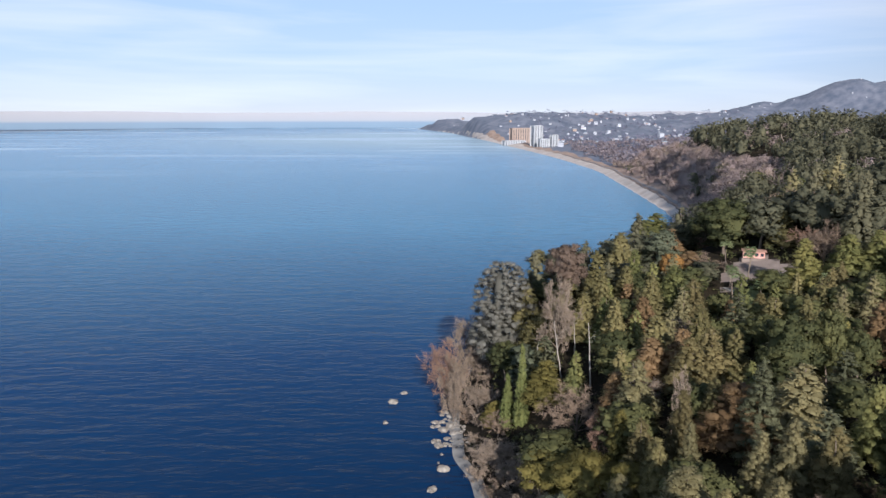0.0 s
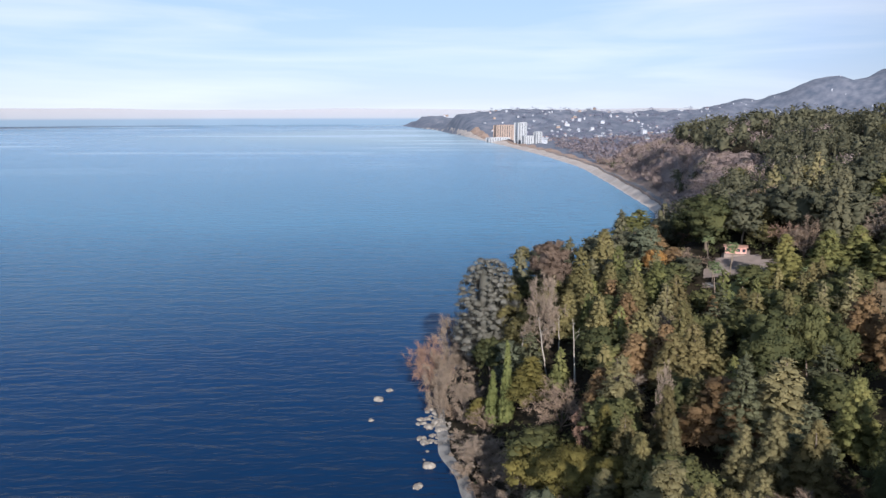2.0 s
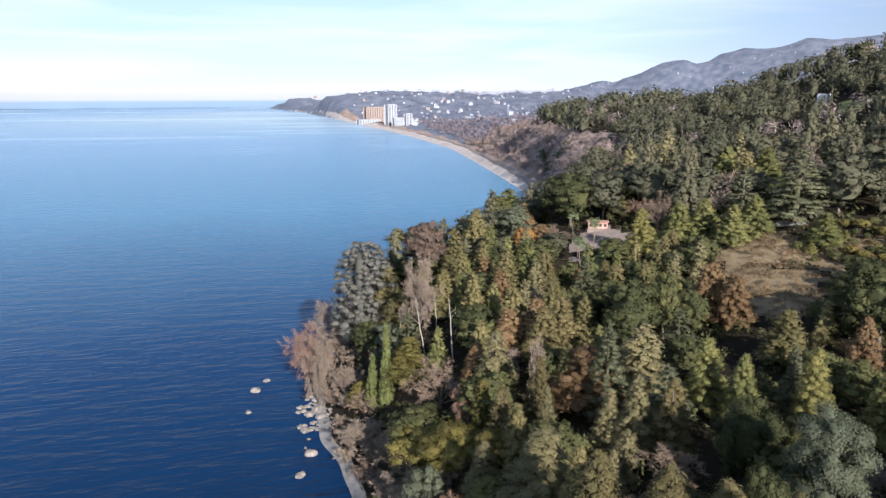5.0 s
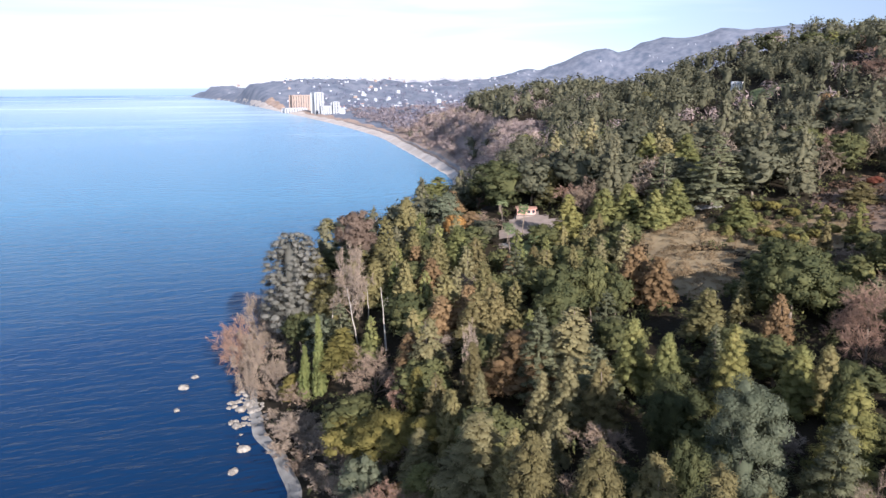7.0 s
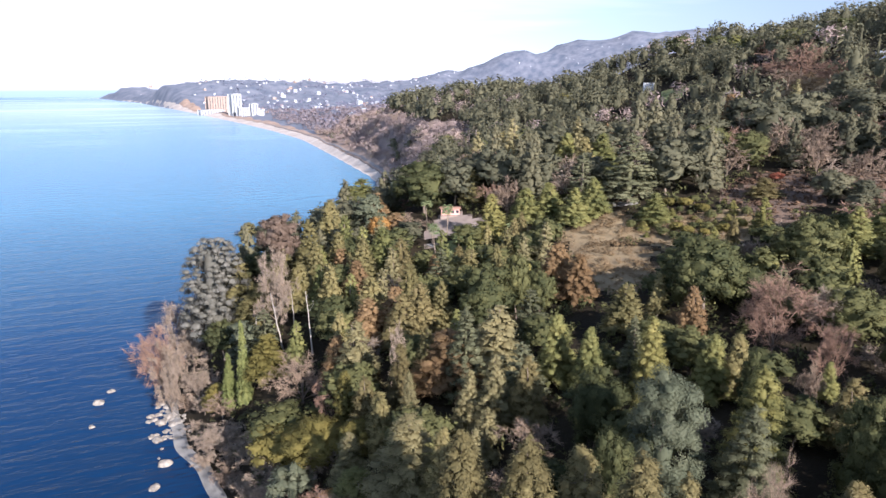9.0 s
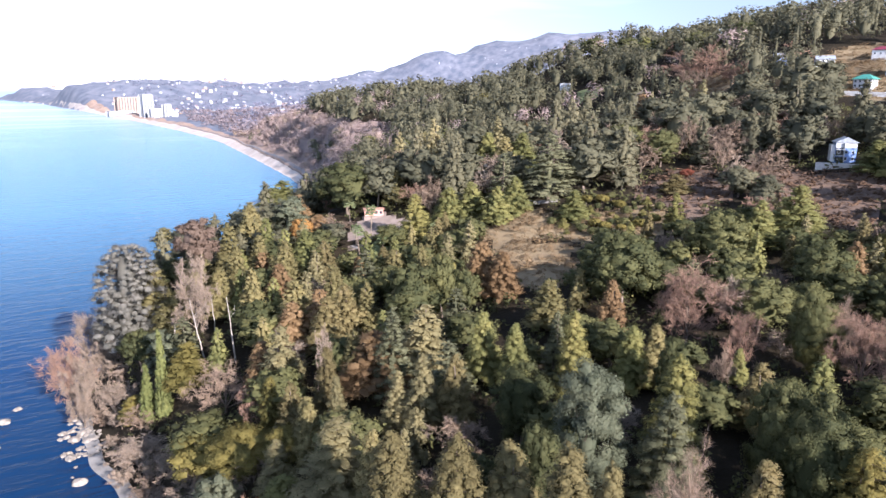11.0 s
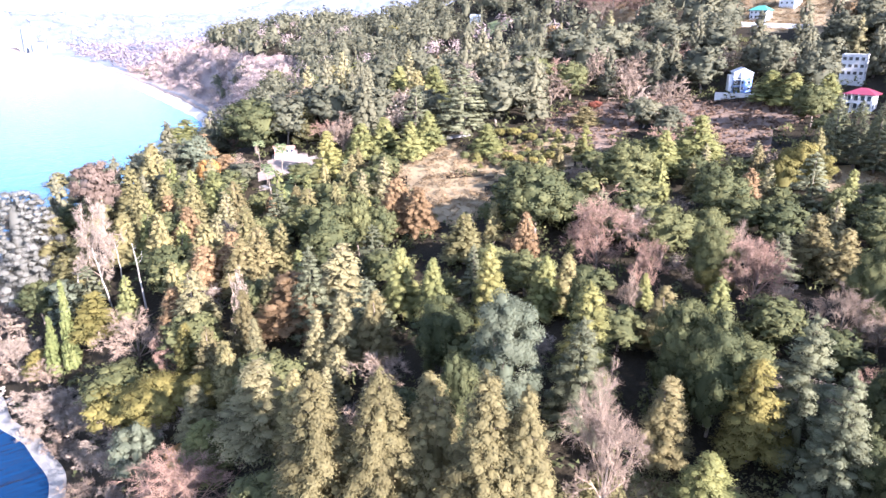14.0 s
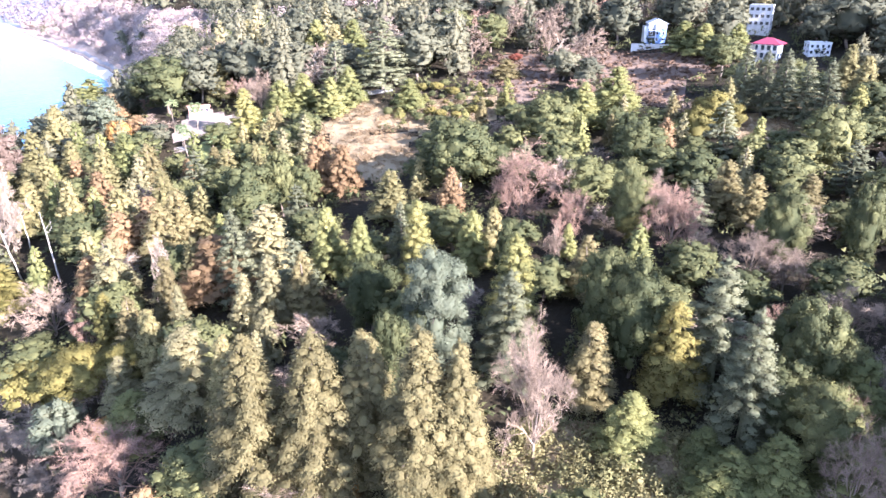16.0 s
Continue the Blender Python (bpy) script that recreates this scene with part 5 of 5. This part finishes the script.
def house(name, label, x, y, turn, w, d, h, storeys, cols, wall, roof=None, roof_kind="gable", rise=2.0, over=0.5, sides=2, win=(1.1, 1.3), pane_frame=None, group="", lift=0.0, size=0.78, pane=None, rows=None):
    """A house whose front looks at the sea side; turn: degrees from facing the drone."""
    root = tagged(new(name), label, "house", group)
    boxed("wall", (-w / 2, -d / 2, -3, w / 2, d / 2, h), wall, root)
    if roof:
        part("roof", roof_mesh(w, d, h, rise, over, roof_kind), roof, root)
        if roof_kind != "hip":
            bm = bmesh.new()
            if roof_kind == "gable":
                pts = [[(s * w / 2, -d / 2, h), (s * w / 2, d / 2, h), (s * w / 2, 0, h + rise)] for s in (-1, 1)]
            else:
                pts = [[(-w / 2, s * d / 2, h), (w / 2, s * d / 2, h), (0, s * d / 2, h + rise)] for s in (-1, 1)]
            for tri in pts:
                f = bm.faces.new([bm.verts.new(p) for p in tri])
                bmesh.ops.solidify(bm, geom=[f], thickness=0.2)
            part("gable", bm, wall, root)
    else:
        bm = bmesh.new()
        for dims in ((-w / 2 - 0.1, -d / 2 - 0.1, h, w / 2 + 0.1, -d / 2 + 0.2, h + 0.5), (-w / 2 - 0.1, d / 2 - 0.2, h, w / 2 + 0.1, d / 2 + 0.1, h + 0.5),
                     (-w / 2 - 0.1, -d / 2 + 0.2, h, -w / 2 + 0.2, d / 2 - 0.2, h + 0.5), (w / 2 - 0.2, -d / 2 + 0.2, h, w / 2 + 0.1, d / 2 - 0.2, h + 0.5)):
            box(bm, *dims)
        part("parapet", bm, wall, root)
    for s in rows or range(storeys):
        z = h * (s + 0.55) / storeys
        for c in range(cols):
            window(root, w * ((c + 0.5) / cols - 0.5), -d / 2 - 0.003, z, *win, 0, pane_frame, pane)
        for c in range(sides):
            window(root, w / 2 + 0.003, d * ((c + 0.5) / max(sides, 1) - 0.5), z, *win, 1, pane_frame, pane)
            window(root, -w / 2 - 0.003, d * ((c + 0.5) / max(sides, 1) - 0.5), z, *win, 3, pane_frame, pane)
    root.matrix_basis = Matrix.Translation((x, y, float(land(x, y)) + lift)) @ Matrix.Rotation(math.atan2(-x, y) + radians(turn), 4, "Z") @ Matrix.Scale(size, 4)
    return root


# house of pale blue and white with a stepped gable
blue = house("blue_house", "three-storey house, white gable above pale blue walls", 228, 135, 12, 7.8, 6.6, 8.0, 3, 3, BLUEWALL, GREYROOF, "front", 2.0, 0.5, 2, pane_frame=WHITEWALL)
for o in blue.children:
    if o.name.startswith("gable"):
        o.data.materials[0] = WHITEWALL
# thin dark sheets on the wall stand in for the shaded loggias
for z in (0.2, 2.9, 5.5):
    boxed("loggia", (-3.8, -3.36, z, -1.0, -3.31, z + 1.9), OPENING_SHADE, blue, "flat dark panel, painted shade of an open loggia")
boxed("balcony", (-3.9, -4.3, 2.6, -0.9, -3.31, 2.8), WHITEWALL, blue)
boxed("balcony", (-3.9, -4.3, 5.2, -0.9, -3.31, 5.4), WHITEWALL, blue)
boxed("pillar", (-0.9, -4.3, 0, -0.6, -3.32, 8.0), WHITEWALL, blue, "white render pillar")
boxed("upper_wall", (-3.85, -3.4, 5.9, 3.85, -3.305, 8.05), WHITEWALL, blue, "white upper wall")
boxed("wing", (-5.4, -2.4, 0, -3.91, 3, 7.0), WHITEWALL, blue, "white side wing")
tagged(boxed("retaining_wall", (-8, -0.4, -2, 9, 0.4, 1.4), CONCRETE, None), "grey concrete retaining wall below the house", "wall")
bpy.data.objects["retaining_wall"].matrix_basis = Matrix.Translation((222, 131, float(land(222, 131)))) @ Matrix.Rotation(math.atan2(-228, 135), 4, "Z")

# unfinished block; its openings are panels with the inner shade painted on
house("unfinished_block", "unfinished four-storey block with empty window openings", 250, 109, -8, 9.0, 7, 11.5, 4, 4, CONCRETE, None, sides=3, win=(1.5, 1.5), pane_frame=CONCRETE, pane=OPENING_SHADE, rows=(1, 2, 3))

# red-roofed house with verandas
red = house("red_roofed_house", "white house with a crimson hip roof and verandas", 222, 93, -14, 8.6, 7.5, 5.6, 2, 4, CONCRETE, REDROOF, "hip", 2.1, 1.1, 2, (1.5, 2.0))
boxed("veranda_floor", (-5.0, -5.3, 2.6, 5.0, -3.76, 2.8), WHITEWALL, red)
for i in range(5):
    boxed("post", (-4.9 + i * 2.4, -5.25, -2, -4.7 + i * 2.4, -5.05, 5.7), WHITEWALL, red)
boxed("railing", (-5.0, -5.32, 2.8, 5.0, -5.26, 3.6), CONCRETE, red)
boxed("porch_roof", (-7.6, -3.0, 5.0, -4.4, 2.6, 5.2), REDROOF, red, "flat crimson lean-to roof")
boxed("porch_wall", (-7.3, -2.8, -2, -4.4, 2.4, 5.0), CONCRETE, red)

house("flat_roofed_house", "white flat-roofed house partly hidden by conifers", 233, 83, 20, 8, 6, 4.4, 2, 4, WHITEWALL, None, sides=2)
house("green_roofed_house", "white house with a turquoise hip roof", 306, 176, -25, 9.5, 7, 4.6, 2, 4, WHITEWALL, GREENROOF, "hip", 2.4, 0.8)
house("hill_house", "white two-storey house with a pale gambrel roof", 324, 173, -28, 9, 8, 5.5, 2, 3, WHITEWALL, WHITEROOF, "gable", 3.2, 0.4)
house("small_red_house", "small white house with a red roof on the hilltop", 342, 191, -10, 9, 7, 4.5, 1, 3, WHITEWALL, REDROOF, "hip", 1.8)
house("grey_house", "pale house with a grey sheet roof among trees", 326, 208, 10, 10, 7, 4.6, 2, 4, WHITEWALL, GREYROOF, "gable", 2.0)
house("blue_grey_house", "blue-grey house half hidden by a reddish tree", 326, 230, 0, 10, 8, 5.0, 2, 3, BLUEWALL, GREYROOF, "gable", 2.0)
house("white_villa", "white villa on a small lawn among conifers", 339, 412, -20, 8, 7, 7.5, 2, 2, WHITEWALL, None)
house("terrace_house", "pale house on the upper slope", 286, 91, 10, 14, 8, 5.5, 2, 5, WHITEWALL, GREYROOF, "gable", 1.6)
house("shed", "long pale shed by the upper road", 300, 78, 20, 12, 6, 3.5, 1, 4, CONCRETE, GREYROOF, "gable", 1.2)

# long white terrace wall below the green roof
w = tagged(new("terrace_wall"), "long white rendered terrace wall", "wall")
for i in range(8):
    boxed("panel", (-14 + i * 3.6, -0.25, -3, -14 + i * 3.6 + 3.56, 0.25, 2.2 - 0.12 * i), WHITEWALL, w)
w.matrix_basis = Matrix.Translation((299, 166, float(land(299, 166)))) @ Matrix.Rotation(math.atan2(-299, 166) - 0.15, 4, "Z")

# pavilion in the palm clearing
pav = house("pavilion", "low terracotta-pink pavilion with white window bays", 101, 225, 4, 9, 4.5, 3.2, 1, 4, PINKWALL, BROWNROOF, "hip", 0.5, 0.7, 1, (1.5, 1.6), PINKWALL, size=0.72)
boxed("terrace", (-5, -4.5, -2, 5, -2.3, 0.12), GRAVEL, pav)
steps = tagged(new("garden_steps"), "pale stone steps and path in the garden", "steps")
for i in range(9):
    boxed("step", (-0.7, -i * 1.1 - 0.5, -1.4, 0.7, -i * 1.1 + 0.55, 0.35 - i * 0.05), SHINGLE, steps)
steps.matrix_basis = Matrix.Translation((84, 204, float(land(84, 204)))) @ Matrix.Rotation(0.3, 4, "Z")
tw = tagged(new("garden_wall"), "low pale stone wall on the terraced slope", "wall")
for i in range(6):
    boxed("block", (-5 + i * 1.7, -0.3, -1.5, -5 + i * 1.7 + 1.66, 0.3, 1.1), SHINGLE, tw)
tw.matrix_basis = Matrix.Translation((142, 182, float(land(142, 182)))) @ Matrix.Rotation(-0.5, 4, "Z")

# ---------------------------------------------------------------- hotel and far town
def tower(name, label, x, y, turn, w, d, h, wall, cols, floors, category="hotel"):
    """A tall block: wall piers between dark window bays, with floor slabs across them."""
    root = tagged(new(name), label, category, "seaside hotel")
    boxed("core", (-w / 2 + 0.8, -d / 2 + 0.8, -4, w / 2 - 0.8, d / 2 - 0.8, h - 0.5), PANE, root, "dark glazed bays")
    for side, length, depth in ((0, w, d), (1, d, w), (2, w, d), (3, d, w)):
        n = max(2, round(cols * length / w))
        for i in range(n + 1):
            c = length * (i / n - 0.5)
            p = boxed("pier", (c - length * 0.34 / n, -depth / 2, -4, c + length * 0.34 / n, -depth / 2 + 0.9, h), wall, root)
            p.matrix_local = Matrix.Rotation(side * math.pi / 2, 4, "Z")
    for i in range(1, floors + 1):
        z = h * i / floors
        boxed("slab", (-w / 2 + 0.1, -d / 2 + 0.1, z - 0.9, w / 2 - 0.1, d / 2 - 0.1, z - 0.1), wall, root)
    boxed("roof", (-w / 2, -d / 2, h, w / 2, d / 2, h + 1.2), wall, root)
    root.matrix_basis = Matrix.Translation((x, y, float(land(x, y)))) @ Matrix.Rotation(math.atan2(-x, y) + radians(turn), 4, "Z")
    return root


tower("hotel_tower", "tall white hotel tower with dark vertical window bays", 253, 1933, 28, 23, 22, 54, HOTELWHITE, 3, 16)
tower("hotel_wing", "broad sandy-orange hotel block beside the tower", 236, 2138, 20, 66, 26, 46, TANWALL, 9, 13)
tower("hotel_annex", "lower white hotel annex", 268, 1886, 25, 30, 18, 20, HOTELWHITE, 5, 6)
tower("hotel_stair_block", "narrow white block at the end of the annex", 292, 1878, 25, 14, 14, 29, HOTELWHITE, 2, 8)
tower("hotel_podium", "low white hotel podium near the beach", 206, 2075, 22, 62, 24, 9, HOTELWHITE, 8, 2)
tower("seafront_block", "white seafront apartment block", 235, 2330, 10, 30, 16, 16, HOTELWHITE, 5, 5)


def town_house(wall, roof, w, d, h):
    root = tagged(new("town_house"), "pale town house with a pitched roof", "house", "houses of the far town")
    boxed("wall", (-w / 2, -d / 2, -3, w / 2, d / 2, h), wall, root)
    part("roof", roof_mesh(w, d, h, 2.4, 0.4, "hip"), roof, root)
    for i in range(3):
        window(root, w * (i - 1) / 3.2, -d / 2 - 0.003, h * 0.6, 1.4, 1.6, 0)
    return root


# white walls of the far town, muted by haze painted into the colour
FARWHITE = material("haze_muted_render", (0.24, 0.245, 0.27), (0.35, 0.35, 0.37), 0.5, 0.85, 5.0)
types = [town_house(wl_, rf, w_, d_, h_) for wl_, rf, w_, d_, h_ in ((FARWHITE, GREYROOF, 11, 8, 6), (FARWHITE, BROWNROOF, 10, 8, 6), (TANWALL, GREYROOF, 13, 9, 8), (FARWHITE, GREYROOF, 12, 9, 5), (FARWHITE, BROWNROOF, 11, 8, 6), (FARWHITE, GREYROOF, 16, 10, 11))]
made = 0
while made < 230:
    y = R.uniform(1350, 4400)
    uu = 80 + abs(R.normal(0, 1)) * (300 + y * 0.14)
    x = float(shore(y)) + uu
    if math.hypot(x, y) > 4700:
        continue
    m = Matrix.Translation((x, y, float(land(x, y)))) @ Matrix.Rotation(R.uniform(-0.6, 0.9), 4, "Z")
    s = R.uniform(0.65, 1.05)
    copy_thing(types[int(R.integers(6))], m).scale = (s, s, s)
    made += 1
for p in types:
    for o in (*p.children_recursive, p):
        bpy.data.objects.remove(o)

# villages on the far slopes, too small to tell apart
vs, fs, k = [], [], 0
cube = np.array([(x, y, z) for z in (-2, 1) for x, y in ((-1, -1), (1, -1), (1, 1), (-1, 1))], float)
quads = np.array([(0, 1, 5, 4), (1, 2, 6, 5), (2, 3, 7, 6), (3, 0, 4, 7), (4, 5, 6, 7)])
for _ in range(620):
    az, d = R.uniform(0, 40), R.uniform(2000, 4250)
    x, y = d * math.sin(radians(az)), d * math.cos(radians(az))
    if x - shore(y) < 80:
        continue
    s, t = R.uniform(3, 5.5) * (1.2 - d / 7000), R.uniform(0, 3.1)
    v = cube * np.array([s, s * 0.7, R.uniform(2, 4)])
    v = np.stack([v[:, 0] * math.cos(t) - v[:, 1] * math.sin(t) + x, v[:, 0] * math.sin(t) + v[:, 1] * math.cos(t) + y, v[:, 2] + float(land(x, y))], 1)
    vs.append(v)
    fs.append(quads + k)
    k += 8
tagged(mesh_of("hill_villages", np.concatenate(vs), np.concatenate(fs), FARWHITE), "scattered white houses on the far hills", "village", kind="stuff")

# woods of the far plain and hills, bluish haze put into the leaf colour
FARLEAF = leafy("far_wood_haze_tint", (0.0862, 0.1035, 0.1323), (0.1610, 0.1633, 0.1955), (0.1380, 0.1495, 0.1610))
spots = []
while len(spots) < 3600:
    az, d = R.uniform(-3, 44), 1200 + 2300 * R.random() ** 1.3
    x, y = d * math.sin(radians(az)), d * math.cos(radians(az))
    if x - shore(y) < (100 if y < 1700 else 150) or d > 4750:
        continue
    h = R.uniform(7, 13)
    spots.append((x, y, h, h * R.uniform(0.5, 0.9)))
coast = []
while len(coast) < 1500:
    az, d = R.uniform(3, 22), R.uniform(1150, 1950)
    x, y = d * math.sin(radians(az)), d * math.cos(radians(az))
    if x - shore(y) < np.interp(y, [1100, 1500, 1950], [32, 60, 130]):
        continue
    h = R.uniform(7, 13)
    coast.append((x, y, h, h * R.uniform(0.5, 0.8)))
# brown wood lifted towards lilac, with the haze in its colour
COASTLEAF = leafy("brown_wood_haze_tint", (0.1350, 0.1242, 0.1215), (0.2565, 0.2268, 0.2160), (0.1755, 0.1890, 0.1688))
blob = lambda g, k: unit_form(dome_crown(g, 13, 6, n=14, size=2.6, clump=2.6, clumps=4, level=0, base=0.0, solid=0.0), 13, 6)
far_wood("coastal_wood", "brown winter wood on the foothills behind the beach", COASTLEAF, coast, blob, 10)
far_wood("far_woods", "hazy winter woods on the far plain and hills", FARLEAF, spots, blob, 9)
